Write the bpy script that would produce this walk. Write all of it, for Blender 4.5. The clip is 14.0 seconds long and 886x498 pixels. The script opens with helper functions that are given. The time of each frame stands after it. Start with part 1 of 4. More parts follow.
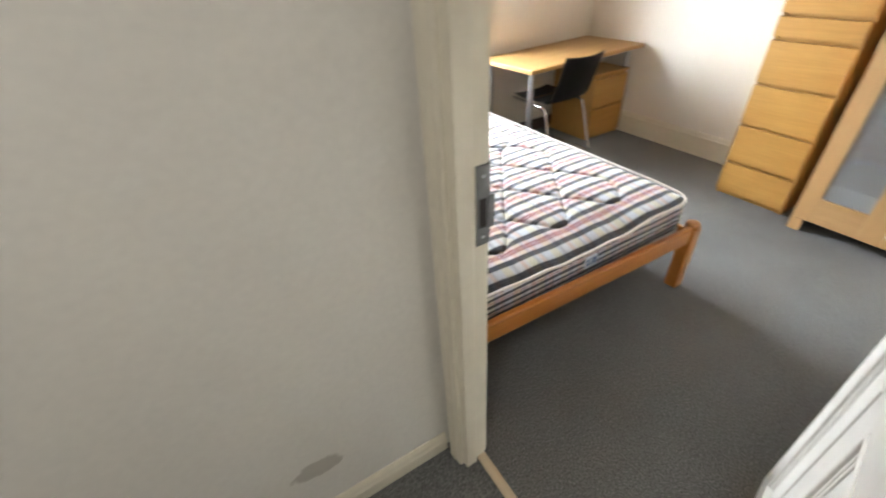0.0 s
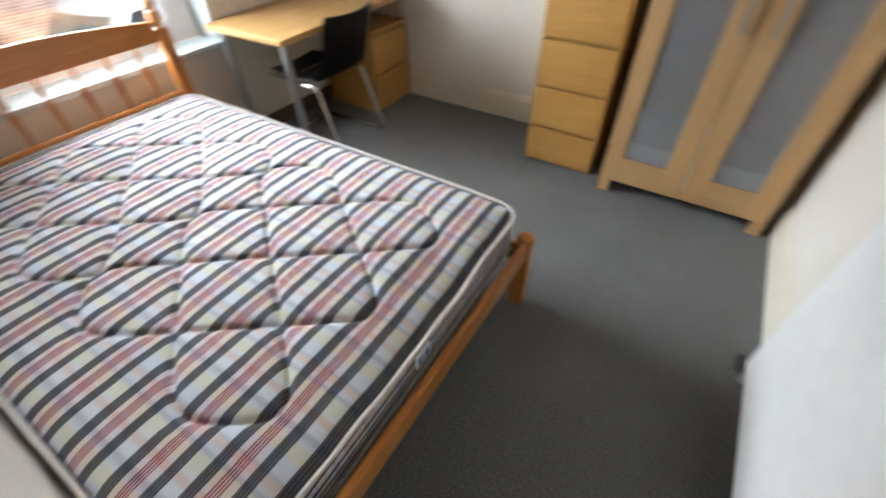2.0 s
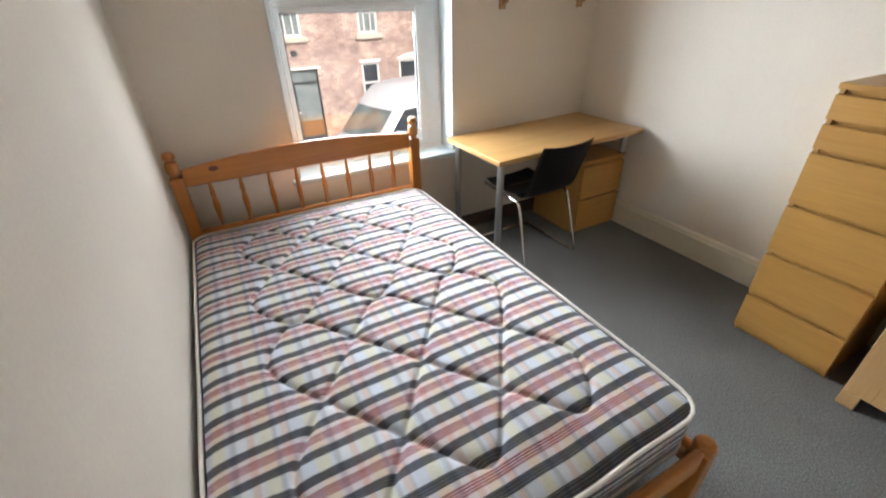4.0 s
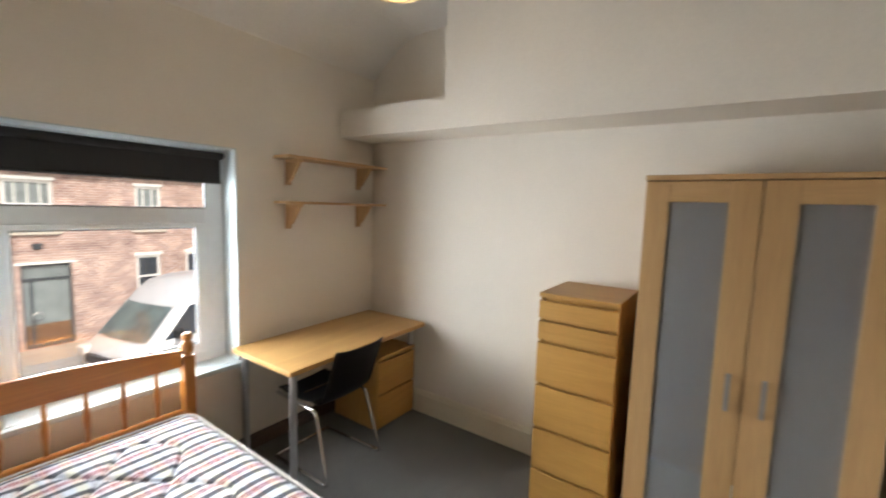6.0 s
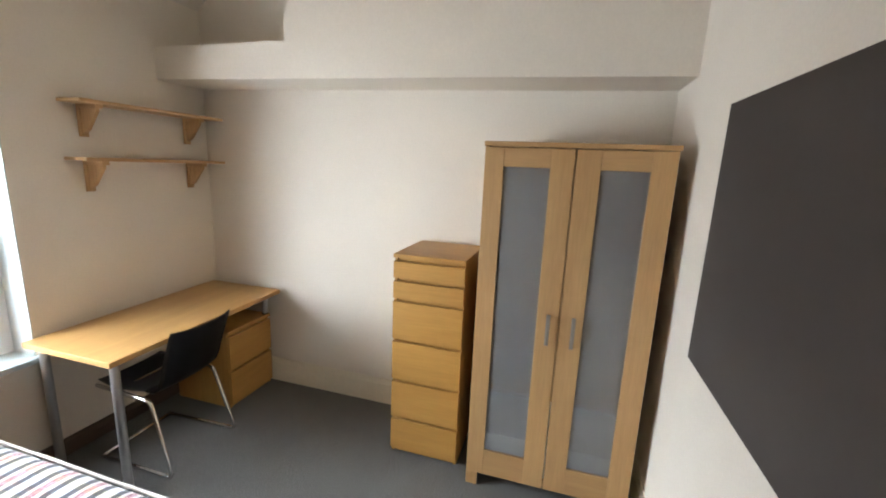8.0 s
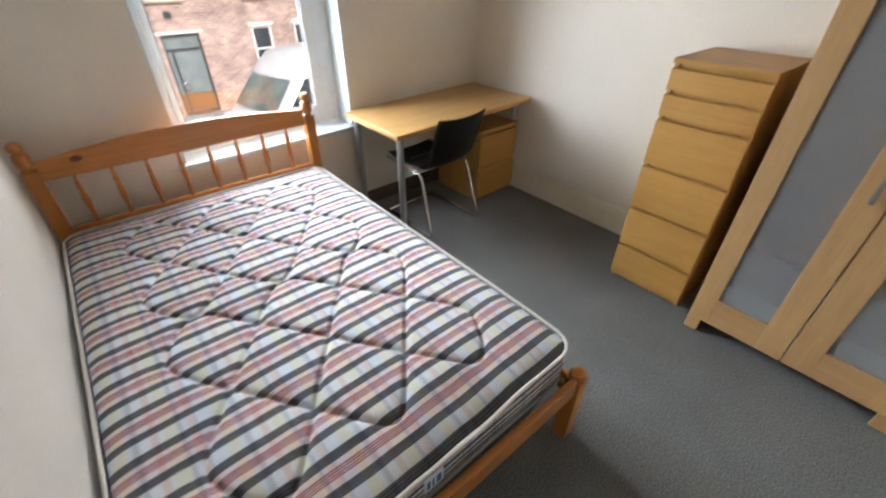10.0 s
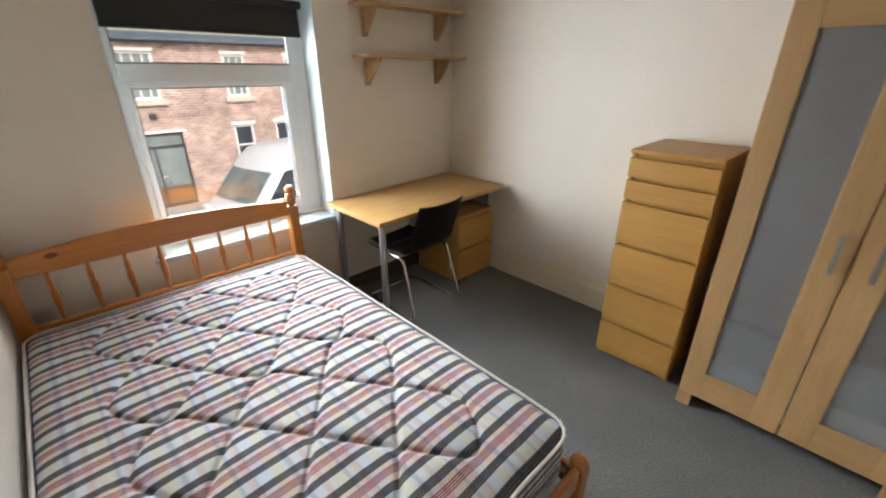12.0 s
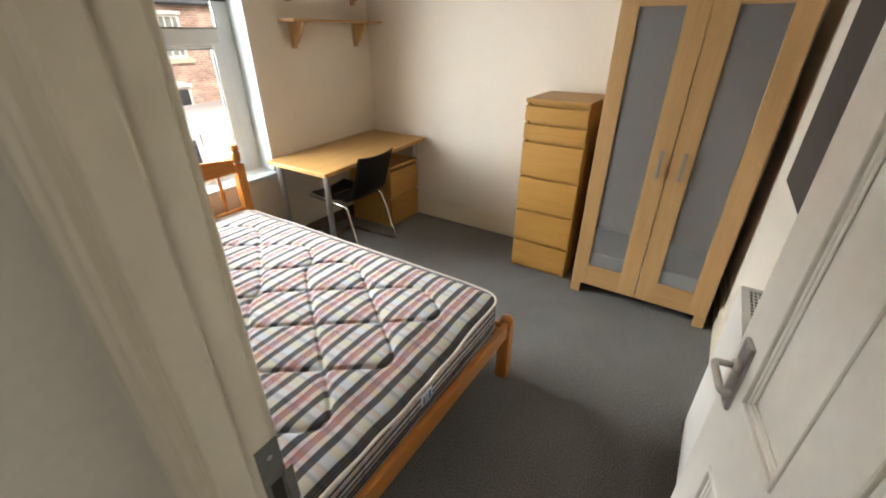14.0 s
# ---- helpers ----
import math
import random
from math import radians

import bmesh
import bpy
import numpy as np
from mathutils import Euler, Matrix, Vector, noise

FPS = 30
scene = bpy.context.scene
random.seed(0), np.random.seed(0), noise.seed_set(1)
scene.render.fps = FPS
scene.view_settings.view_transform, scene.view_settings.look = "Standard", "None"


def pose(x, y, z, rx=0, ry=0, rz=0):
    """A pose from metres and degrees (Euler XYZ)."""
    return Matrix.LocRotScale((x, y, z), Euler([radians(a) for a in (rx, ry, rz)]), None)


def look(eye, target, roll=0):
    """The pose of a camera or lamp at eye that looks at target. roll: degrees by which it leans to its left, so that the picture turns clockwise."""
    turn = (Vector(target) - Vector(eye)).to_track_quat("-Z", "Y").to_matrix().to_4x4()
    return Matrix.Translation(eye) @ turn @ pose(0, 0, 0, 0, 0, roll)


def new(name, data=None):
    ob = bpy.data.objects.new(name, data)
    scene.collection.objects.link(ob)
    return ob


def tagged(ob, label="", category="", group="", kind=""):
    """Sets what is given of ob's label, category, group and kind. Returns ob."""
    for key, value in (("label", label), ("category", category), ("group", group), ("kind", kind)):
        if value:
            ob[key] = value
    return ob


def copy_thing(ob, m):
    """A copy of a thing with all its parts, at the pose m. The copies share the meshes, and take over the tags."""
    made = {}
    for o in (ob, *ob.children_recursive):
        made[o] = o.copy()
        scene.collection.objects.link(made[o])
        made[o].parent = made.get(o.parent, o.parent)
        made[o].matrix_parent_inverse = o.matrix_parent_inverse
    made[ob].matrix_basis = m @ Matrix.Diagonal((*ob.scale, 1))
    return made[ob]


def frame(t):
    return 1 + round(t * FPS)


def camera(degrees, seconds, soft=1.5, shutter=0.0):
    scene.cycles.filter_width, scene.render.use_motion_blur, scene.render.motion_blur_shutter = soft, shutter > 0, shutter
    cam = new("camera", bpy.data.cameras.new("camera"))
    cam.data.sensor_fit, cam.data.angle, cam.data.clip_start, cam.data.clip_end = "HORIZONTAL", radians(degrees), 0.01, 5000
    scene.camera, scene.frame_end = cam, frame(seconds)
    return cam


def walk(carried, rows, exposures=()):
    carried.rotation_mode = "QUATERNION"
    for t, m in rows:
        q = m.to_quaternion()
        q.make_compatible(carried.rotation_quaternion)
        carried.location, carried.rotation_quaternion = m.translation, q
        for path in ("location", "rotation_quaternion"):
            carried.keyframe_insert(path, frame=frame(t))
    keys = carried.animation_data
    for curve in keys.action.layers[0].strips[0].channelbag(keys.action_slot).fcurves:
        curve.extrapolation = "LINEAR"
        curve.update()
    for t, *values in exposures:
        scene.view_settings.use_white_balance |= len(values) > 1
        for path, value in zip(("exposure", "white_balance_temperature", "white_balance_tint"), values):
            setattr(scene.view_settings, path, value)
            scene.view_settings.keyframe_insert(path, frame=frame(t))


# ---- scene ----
cam = camera(94.7, 14.0, soft=1.9, shutter=0.4)
PATH = [
    (0, (-0.442, 0.176, 1.433), (0.335, 1.597, 0.26), -4.0),
    (0.5, (-0.295, 0.333, 1.417), (0.878, 1.38, 0.181), -3.3),
    (1, (-0.117, 0.447, 1.402), (1.321, 0.996, 0.125), -0.3),
    (1.5, (0.049, 0.562, 1.412), (1.514, 0.911, 0.096), 0.2),
    (2, (0.205, 0.633, 1.387), (1.417, 1.408, -0.003), -1.0),
    (2.5, (0.29, 0.676, 1.396), (0.988, 1.94, 0.012), -1.7),
    (3, (0.294, 0.692, 1.413), (0.993, 2.02, 0.091), -0.1),
    (5.5, (0.321, 0.641, 1.61), (1.627, 2.115, 1.261), 1.4),
    (6, (0.346, 0.612, 1.639), (1.976, 1.752, 1.437), 1.8),
    (6.5, (0.382, 0.562, 1.686), (2.207, 1.372, 1.566), 1.4),
    (7, (0.375, 0.546, 1.682), (2.288, 1.112, 1.543), 1.0),
    (7.2, (0.395, 0.537, 1.691), (2.311, 1.072, 1.482), 0.8),
    (9.3, (0.395, 0.581, 1.618), (1.965, 1.482, 0.766), 0.2),
    (9.5, (0.379, 0.588, 1.602), (1.804, 1.635, 0.667), 0.3),
    (10, (0.34, 0.584, 1.545), (1.408, 1.823, 0.395), 0.5),
    (10.5, (0.328, 0.587, 1.52), (1.254, 1.812, 0.238), 1.2),
    (11, (0.33, 0.593, 1.52), (1.306, 1.852, 0.311), 1.3),
    (11.5, (0.314, 0.597, 1.549), (1.431, 1.956, 0.598), 0.8),
    (12, (0.308, 0.602, 1.562), (1.588, 1.911, 0.757), 0.1),
    (12.5, (0.24, 0.6, 1.572), (1.698, 1.652, 0.697), -1.2),
    (13, (0.107, 0.52, 1.567), (1.621, 1.421, 0.622), -1.5),
    (13.5, (-0.069, 0.416, 1.557), (1.433, 1.319, 0.593), -0.5),
    (14, (-0.184, 0.39, 1.584), (1.304, 1.336, 0.639), 0.3),
]

EXPOSURES = [(0.0, 1.75, 6400, 10), (0.5, 1.45, 6050, 10), (1.0, 1.12, 6000, 10), (2.0, 0.98, 6150, 10), (3.2, 1.02, 6250, 10), (5.3, 0.70, 6500, 10),
             (6.0, 0.82, 6550, 10), (6.5, 1.02, 6600, 10), (7.2, 1.22, 6500, 10), (9.3, 0.82, 6150, 10), (10.5, 0.96, 6200, 10), (12.0, 0.78, 6400, 10),
             (13.0, 0.82, 6700, 10), (14.0, 0.99, 7000, 10)]
walk(cam, [(t, look(eye, target, roll)) for t, eye, target, roll in PATH], EXPOSURES)

# ---- world and light ----
world = bpy.data.worlds.new("overcast_sky")
world.use_nodes = True
scene.world = world
wn = world.node_tree.nodes
sky = wn.new("ShaderNodeTexSky")
sky.sky_type, sky.sun_disc = "NISHITA", False
sky.sun_elevation, sky.sun_rotation = radians(42), radians(200)
sky.air_density, sky.dust_density, sky.ozone_density = 1.6, 4.0, 1.0
wn["Background"].inputs["Strength"].default_value = 0.11
world.node_tree.links.new(sky.outputs[0], wn["Background"].inputs["Color"])

sun = new("sun", bpy.data.lights.new("sun", "SUN"))
sun.data.energy, sun.data.angle, sun.data.color = 1.8, radians(12), (1.0, 0.95, 0.88)
sun.matrix_world = look((5, -20, 20), (0, 0, 0))

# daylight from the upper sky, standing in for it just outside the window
sky_light = new("sky_light", bpy.data.lights.new("sky_light", "AREA"))
sky_light.data.shape, sky_light.data.size, sky_light.data.size_y = "RECTANGLE", 2.2, 1.3
sky_light.data.energy, sky_light.data.color = 26, (0.86, 0.94, 1.0)
sky_light.matrix_world = look((1.25, 4.25, 3.05), (1.2, 3.1, 1.15))
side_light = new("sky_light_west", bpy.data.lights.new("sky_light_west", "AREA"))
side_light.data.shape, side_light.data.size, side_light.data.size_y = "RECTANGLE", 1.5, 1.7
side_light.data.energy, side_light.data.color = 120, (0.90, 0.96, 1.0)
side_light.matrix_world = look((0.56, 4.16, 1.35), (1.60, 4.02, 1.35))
east_light = new("sky_light_east", bpy.data.lights.new("sky_light_east", "AREA"))
east_light.data.shape, east_light.data.size, east_light.data.size_y = "RECTANGLE", 1.2, 3.0
east_light.data.energy, east_light.data.color = 80, (0.90, 0.96, 1.0)
east_light.matrix_world = look((2.75, 4.0, 2.0), (1.60, 3.50, 1.90))
north_light = new("sky_light_north", bpy.data.lights.new("sky_light_north", "AREA"))
north_light.data.shape, north_light.data.size, north_light.data.size_y = "RECTANGLE", 4.95, 3.2
north_light.data.energy, north_light.data.color = 1150, (0.90, 0.96, 1.0)
north_light.matrix_world = look((1.34, 8.1, 3.8), (1.15, 3.3, 1.2))

hall_light = new("hall_light", bpy.data.lights.new("hall_light", "AREA"))
hall_light.data.energy, hall_light.data.size, hall_light.data.color = 3.1, 0.3, (1.0, 0.97, 0.92)
hall_light.matrix_world = look((-1.0, -0.1, 2.40), (-1.0, -0.1, 0))

# ---- materials ----


def nodes_of(name):
    m = bpy.data.materials.new(name)
    m.use_nodes = True
    t = m.node_tree
    return m, t, t.nodes["Principled BSDF"]


def put(t, kind, **values):
    n = t.nodes.new(kind)
    for k, v in values.items():
        n.inputs[k.replace("_", " ")].default_value = v
    return n


def ramp(t, source, stops, constant=False):
    r = t.nodes.new("ShaderNodeValToRGB")
    r.color_ramp.interpolation = "CONSTANT" if constant else "LINEAR"
    e = r.color_ramp.elements
    while len(e) < len(stops):
        e.new(0.5)
    for el, (p, c) in zip(e, stops):
        el.position, el.color = p, (*c, 1)
    t.links.new(source, r.inputs[0])
    return r.outputs[0]


def bump(t, bsdf, source, strength, distance):
    b = put(t, "ShaderNodeBump", Strength=strength, Distance=distance)
    t.links.new(source, b.inputs["Height"])
    t.links.new(b.outputs[0], bsdf.inputs["Normal"])


def shade(c, k):
    return tuple(min(1, v * k) for v in c)


def mixed(t, a, b, factor, mode="MIX"):
    m = t.nodes.new("ShaderNodeMix")
    m.data_type, m.blend_type = "RGBA", mode
    for source, slot in ((factor, 0), (a, 6), (b, 7)):
        if isinstance(source, bpy.types.NodeSocket):
            t.links.new(source, m.inputs[slot])
        else:
            m.inputs[slot].default_value = source if slot == 0 else (*source, 1)
    return m.outputs[2]


def painted(name, colour, rough=0.6, dirt=0.10, relief=0.15, scale=60.0, spec=0.4):
    """Paint: blotches at two scales and a fine roller or brush texture."""
    m, t, b = nodes_of(name)
    co = t.nodes.new("ShaderNodeTexCoord").outputs["Object"]
    big = put(t, "ShaderNodeTexNoise", Scale=1.7, Detail=5.0, Roughness=0.6)
    small = put(t, "ShaderNodeTexNoise", Scale=scale, Detail=4.0)
    for n in (big, small):
        t.links.new(co, n.inputs["Vector"])
    base = ramp(t, big.outputs[0], [(0.3, shade(colour, 1 - dirt)), (0.7, colour)])
    fine = ramp(t, small.outputs[0], [(0.3, (0.95, 0.95, 0.95)), (0.7, (1, 1, 1))])
    t.links.new(mixed(t, base, fine, 1.0, "MULTIPLY"), b.inputs["Base Color"])
    b.inputs["Roughness"].default_value, b.inputs["Specular IOR Level"].default_value = rough, spec
    bump(t, b, small.outputs[0], relief, 0.003)
    return m


def wood(name, light, dark, axis, rough=0.45, grain=1.0, coat=0.0):
    """Wood or veneer with its grain along one axis of the object."""
    m, t, b = nodes_of(name)
    co = t.nodes.new("ShaderNodeTexCoord").outputs["Object"]
    stretch = [14.0, 14.0, 14.0]
    stretch[axis] = 0.9
    mp = t.nodes.new("ShaderNodeMapping")
    mp.inputs["Scale"].default_value = stretch
    info = t.nodes.new("ShaderNodeObjectInfo")
    add = t.nodes.new("ShaderNodeVectorMath")
    t.links.new(co, add.inputs[0])
    t.links.new(info.outputs["Random"], add.inputs[1])
    t.links.new(add.outputs[0], mp.inputs["Vector"])
    coarse = put(t, "ShaderNodeTexNoise", Scale=1.0, Detail=6.0, Roughness=0.62, Distortion=0.6)
    fibre = put(t, "ShaderNodeTexNoise", Scale=9.0, Detail=3.0)
    for n in (coarse, fibre):
        t.links.new(mp.outputs[0], n.inputs["Vector"])
    base = ramp(t, coarse.outputs[0], [(0.28, dark), (0.5, tuple((a + c) / 2 for a, c in zip(light, dark))), (0.72, light)])
    fine = ramp(t, fibre.outputs[0], [(0.3, (1 - 0.16 * grain,) * 3), (0.65, (1, 1, 1))])
    tone = ramp(t, info.outputs["Random"], [(0.0, (0.93, 0.93, 0.93)), (1.0, (1, 1, 1))])
    t.links.new(mixed(t, mixed(t, base, fine, 1.0, "MULTIPLY"), tone, 1.0, "MULTIPLY"), b.inputs["Base Color"])
    b.inputs["Roughness"].default_value, b.inputs["Coat Weight"].default_value = rough, coat
    b.inputs["Coat Roughness"].default_value = 0.25
    bump(t, b, fibre.outputs[0], 0.12, 0.001)
    return m


def plain(name, colour, rough=0.5, metal=0.0, wear=0.06, scale=40.0):
    m, t, b = nodes_of(name)
    co = t.nodes.new("ShaderNodeTexCoord").outputs["Object"]
    n = put(t, "ShaderNodeTexNoise", Scale=scale, Detail=4.0)
    t.links.new(co, n.inputs["Vector"])
    t.links.new(ramp(t, n.outputs[0], [(0.3, shade(colour, 1 - wear)), (0.7, colour)]), b.inputs["Base Color"])
    rr = t.nodes.new("ShaderNodeMapRange")
    rr.inputs["To Min"].default_value, rr.inputs["To Max"].default_value = max(0.02, rough - 0.06), rough + 0.06
    t.links.new(n.outputs[0], rr.inputs["Value"])
    t.links.new(rr.outputs[0], b.inputs["Roughness"])
    b.inputs["Metallic"].default_value = metal
    return m


WALL = painted("wall_paint", (0.80, 0.74, 0.655), 0.75, 0.06, 0.22, 90.0, 0.25)
CEIL = painted("ceiling_paint", (0.82, 0.79, 0.74), 0.85, 0.05, 0.2, 70.0, 0.2)
TRIM = painted("cream_gloss", (0.80, 0.74, 0.605), 0.32, 0.06, 0.05, 30.0)
DOOR = painted("white_gloss", (0.88, 0.85, 0.80), 0.35, 0.05, 0.05, 25.0)
UPVC = painted("white_plastic", (0.80, 0.83, 0.84), 0.28, 0.03, 0.01, 20.0)
# white gloss darkened in the colour, to hold down the near sky lamps' light
REVEAL = painted("reveal_gloss_dimmed", (0.52, 0.58, 0.59), 0.4, 0.04, 0.06, 40.0)
HEATER = painted("heater_enamel", (0.84, 0.83, 0.80), 0.35, 0.03, 0.02, 20.0)
OAK = [wood("oak_veneer_%s" % a, (0.55, 0.30, 0.078), (0.46, 0.237, 0.057), i, 0.42, 0.6) for i, a in enumerate("xyz")]
BIRCH = [wood("birch_veneer_%s" % a, (0.56, 0.345, 0.155), (0.475, 0.28, 0.118), i, 0.45, 0.6) for i, a in enumerate("xyz")]
PINE = [wood("orange_pine_%s" % a, (0.54, 0.205, 0.032), (0.38, 0.125, 0.016), i, 0.35, 0.8, 0.3) for i, a in enumerate("xyz")]
DESK = wood("desk_veneer", (0.57, 0.34, 0.125), (0.49, 0.28, 0.10), 0, 0.38, 0.6)
DEAL = [wood("raw_pine_%s" % a, (0.62, 0.40, 0.20), (0.46, 0.27, 0.12), i, 0.6, 0.9) for i, a in enumerate("xyz")]
KNOT = wood("pine_knot", (0.16, 0.05, 0.02), (0.07, 0.02, 0.01), 1, 0.4)
CHROME = plain("chrome", (0.78, 0.78, 0.78), 0.12, 1.0)
SATIN = plain("satin_nickel", (0.55, 0.54, 0.52), 0.32, 1.0)
PULL = plain("brushed_pull", (0.36, 0.34, 0.315), 0.42, 0.8)
GUNMETAL = plain("dull_steel", (0.20, 0.20, 0.195), 0.42, 0.9, 0.25, 60.0)
STEEL = plain("silver_lacquer", (0.52, 0.53, 0.54), 0.38, 0.8)
BRASS = plain("dull_threshold_metal", (0.66, 0.55, 0.40), 0.4, 0.7)
BLACK = plain("black_plastic", (0.012, 0.012, 0.014), 0.38, 0.0, 0.2)
# near-black for holes and hollow insides, their shade put into the colour
DARK = plain("hollow_shade", (0.02, 0.016, 0.012), 0.8)
RUBBER = plain("grey_rubber", (0.06, 0.06, 0.06), 0.7)
BLIND = painted("blind_cloth", (0.035, 0.033, 0.035), 0.85, 0.2, 0.3, 300.0)
BOARD = painted("board_felt", (0.085, 0.074, 0.068), 0.95, 0.1, 0.4, 400.0, 0.1)
TAPE = painted("cream_tape", (0.68, 0.63, 0.57), 0.8, 0.12, 0.4, 300.0)
TAG = painted("tag_cloth", (0.66, 0.72, 0.80), 0.7, 0.1, 0.2, 200.0)
TAGINK = plain("tag_blue", (0.05, 0.10, 0.24), 0.6)


def carpet_material():
    m, t, b = nodes_of("grey_carpet")
    co = t.nodes.new("ShaderNodeTexCoord").outputs["Object"]
    loops = put(t, "ShaderNodeTexVoronoi", Scale=260.0)
    fleck = put(t, "ShaderNodeTexNoise", Scale=150.0, Detail=5.0, Roughness=0.85)
    worn = put(t, "ShaderNodeTexNoise", Scale=2.2, Detail=6.0, Roughness=0.6, Distortion=0.4)
    for n in (loops, fleck, worn):
        t.links.new(co, n.inputs["Vector"])
    a = ramp(t, fleck.outputs[0], [(0.37, (0.058, 0.057, 0.055)), (0.5, (0.143, 0.143, 0.140)), (0.65, (0.29, 0.29, 0.285))])
    w = ramp(t, worn.outputs[0], [(0.3, (0.80, 0.79, 0.77)), (0.7, (1, 1, 1))])
    t.links.new(mixed(t, a, w, 1.0, "MULTIPLY"), b.inputs["Base Color"])
    b.inputs["Roughness"].default_value, b.inputs["Specular IOR Level"].default_value = 0.95, 0.1
    b.inputs["Sheen Weight"].default_value = 0.15
    bump(t, b, loops.outputs[0], 0.11, 0.003)
    return m


CARPET = carpet_material()


def hall_wall_material():
    """Hall paint with one grey scuffed patch low on the wall."""
    m = painted("hall_paint", (0.80, 0.775, 0.72), 0.6, 0.06, 0.1, 60.0)
    t = m.node_tree
    b = t.nodes["Principled BSDF"]
    clean = b.inputs["Base Color"].links[0].from_socket
    co = t.nodes.new("ShaderNodeTexCoord").outputs["Object"]
    mp = t.nodes.new("ShaderNodeMapping")
    mp.inputs["Location"].default_value = (0.505 / 0.07, 0, -0.275 / 0.035)
    mp.inputs["Scale"].default_value = (1 / 0.07, 0, 1 / 0.035)
    t.links.new(co, mp.inputs["Vector"])
    wob = put(t, "ShaderNodeTexNoise", Scale=45.0, Detail=4.0)
    t.links.new(co, wob.inputs["Vector"])
    ln = t.nodes.new("ShaderNodeVectorMath")
    ln.operation = "LENGTH"
    t.links.new(mp.outputs[0], ln.inputs[0])
    ad = t.nodes.new("ShaderNodeMath")
    ad.operation = "ADD"
    t.links.new(ln.outputs["Value"], ad.inputs[0])
    t.links.new(wob.outputs[0], ad.inputs[1])
    f = ramp(t, ad.outputs[0], [(0.0, (0.6, 0.6, 0.6)), (1.0, (0, 0, 0))])
    f.node.color_ramp.elements[0].position = 0.9
    f.node.color_ramp.elements[1].position = 1.0
    sc = t.nodes.new("ShaderNodeMath")
    sc.operation = "MULTIPLY"
    sc.inputs[1].default_value = 0.62
    t.links.new(ad.outputs[0], sc.inputs[0])
    t.links.new(sc.outputs[0], f.node.inputs[0])
    t.links.new(mixed(t, clean, (0.34, 0.31, 0.26), f), b.inputs["Base Color"])
    return m


HALLWALL = hall_wall_material()


def ticking(name, along, offset, period, side=False):
    """Woven mattress stripe: navy, white and red bands across one axis, faded tints across the other."""
    m, t, b = nodes_of(name)
    co = t.nodes.new("ShaderNodeTexCoord").outputs["Object"]
    jig = put(t, "ShaderNodeTexNoise", Scale=3.0, Detail=2.0)
    t.links.new(co, jig.inputs["Vector"])
    sep = t.nodes.new("ShaderNodeSeparateXYZ")
    t.links.new(co, sep.inputs[0])

    def math(op, a, c):
        n = t.nodes.new("ShaderNodeMath")
        n.operation = op
        for slot, v in ((0, a), (1, c)):
            if isinstance(v, (int, float)):
                n.inputs[slot].default_value = v
            else:
                t.links.new(v, n.inputs[slot])
        return n.outputs[0]

    v = math("ADD", sep.outputs[along], math("MULTIPLY", jig.outputs[0], 0.006))
    f = math("FRACT", math("DIVIDE", math("ADD", v, offset), period), 0.0)
    white, navy, red, pink = (0.74, 0.66, 0.675), (0.036, 0.042, 0.062), (0.19, 0.008, 0.026), (0.69, 0.49, 0.52)
    cream, grey = (0.70, 0.73, 0.77), (0.16, 0.165, 0.19)
    lines = [(0.0, pink), (0.012, red), (0.034, pink), (0.056, red), (0.078, pink), (0.100, red), (0.122, pink), (0.144, red), (0.166, pink),
             (0.178, white), (0.272, navy), (0.312, grey), (0.322, navy), (0.362, grey), (0.372, navy), (0.412, grey), (0.422, navy), (0.442, cream),
             (0.712, navy), (0.752, grey), (0.762, navy), (0.802, grey), (0.812, navy), (0.852, grey), (0.862, navy), (0.880, white)]
    if side:
        lines = [(0.0, navy), (0.30, white), (0.42, red), (0.47, white), (0.58, navy), (0.80, cream)]
    base = ramp(t, f, lines, True)
    fine = math("FRACT", math("DIVIDE", v, 0.0058), 0.0)
    thread = ramp(t, fine, [(0.0, (0.80, 0.80, 0.82)), (0.45, (1.0, 1.0, 1.0)), (0.8, (1.0, 1.0, 1.0)), (1.0, (0.80, 0.80, 0.82))])
    other = 1 if along == 0 else 0
    w = math("ADD", sep.outputs[other], math("MULTIPLY", jig.outputs[0], 0.008))
    g = math("FRACT", math("DIVIDE", w, 0.236), 0.0)
    blue, straw, slate, chalk, peach = (0.88, 0.91, 0.97), (0.97, 0.90, 0.68), (0.62, 0.61, 0.66), (0.97, 0.96, 0.96), (0.95, 0.71, 0.61)
    tint = ramp(t, g, [(0.0, blue), (0.10, blue), (0.13, straw), (0.25, straw), (0.28, blue), (0.33, slate), (0.36, slate), (0.39, chalk), (0.47, chalk), (0.50, peach),
                       (0.55, peach), (0.58, chalk), (0.63, straw), (0.74, straw), (0.77, slate), (0.79, slate), (0.82, blue), (0.88, peach), (0.91, peach), (0.94, slate), (0.97, blue)])
    soften = put(t, "ShaderNodeTexNoise", Scale=9.0, Detail=3.0)
    t.links.new(co, soften.inputs["Vector"])
    cross = math("MULTIPLY", soften.outputs[0], 0.09)
    weave = put(t, "ShaderNodeTexNoise", Scale=420.0, Detail=2.0)
    t.links.new(co, weave.inputs["Vector"])
    fleck = ramp(t, weave.outputs[0], [(0.3, (0.82, 0.82, 0.82)), (0.7, (1, 1, 1))])
    c = mixed(t, base, thread, 1.0, "MULTIPLY")
    c = mixed(t, mixed(t, c, tint, 0.80, "MULTIPLY"), tint, cross)
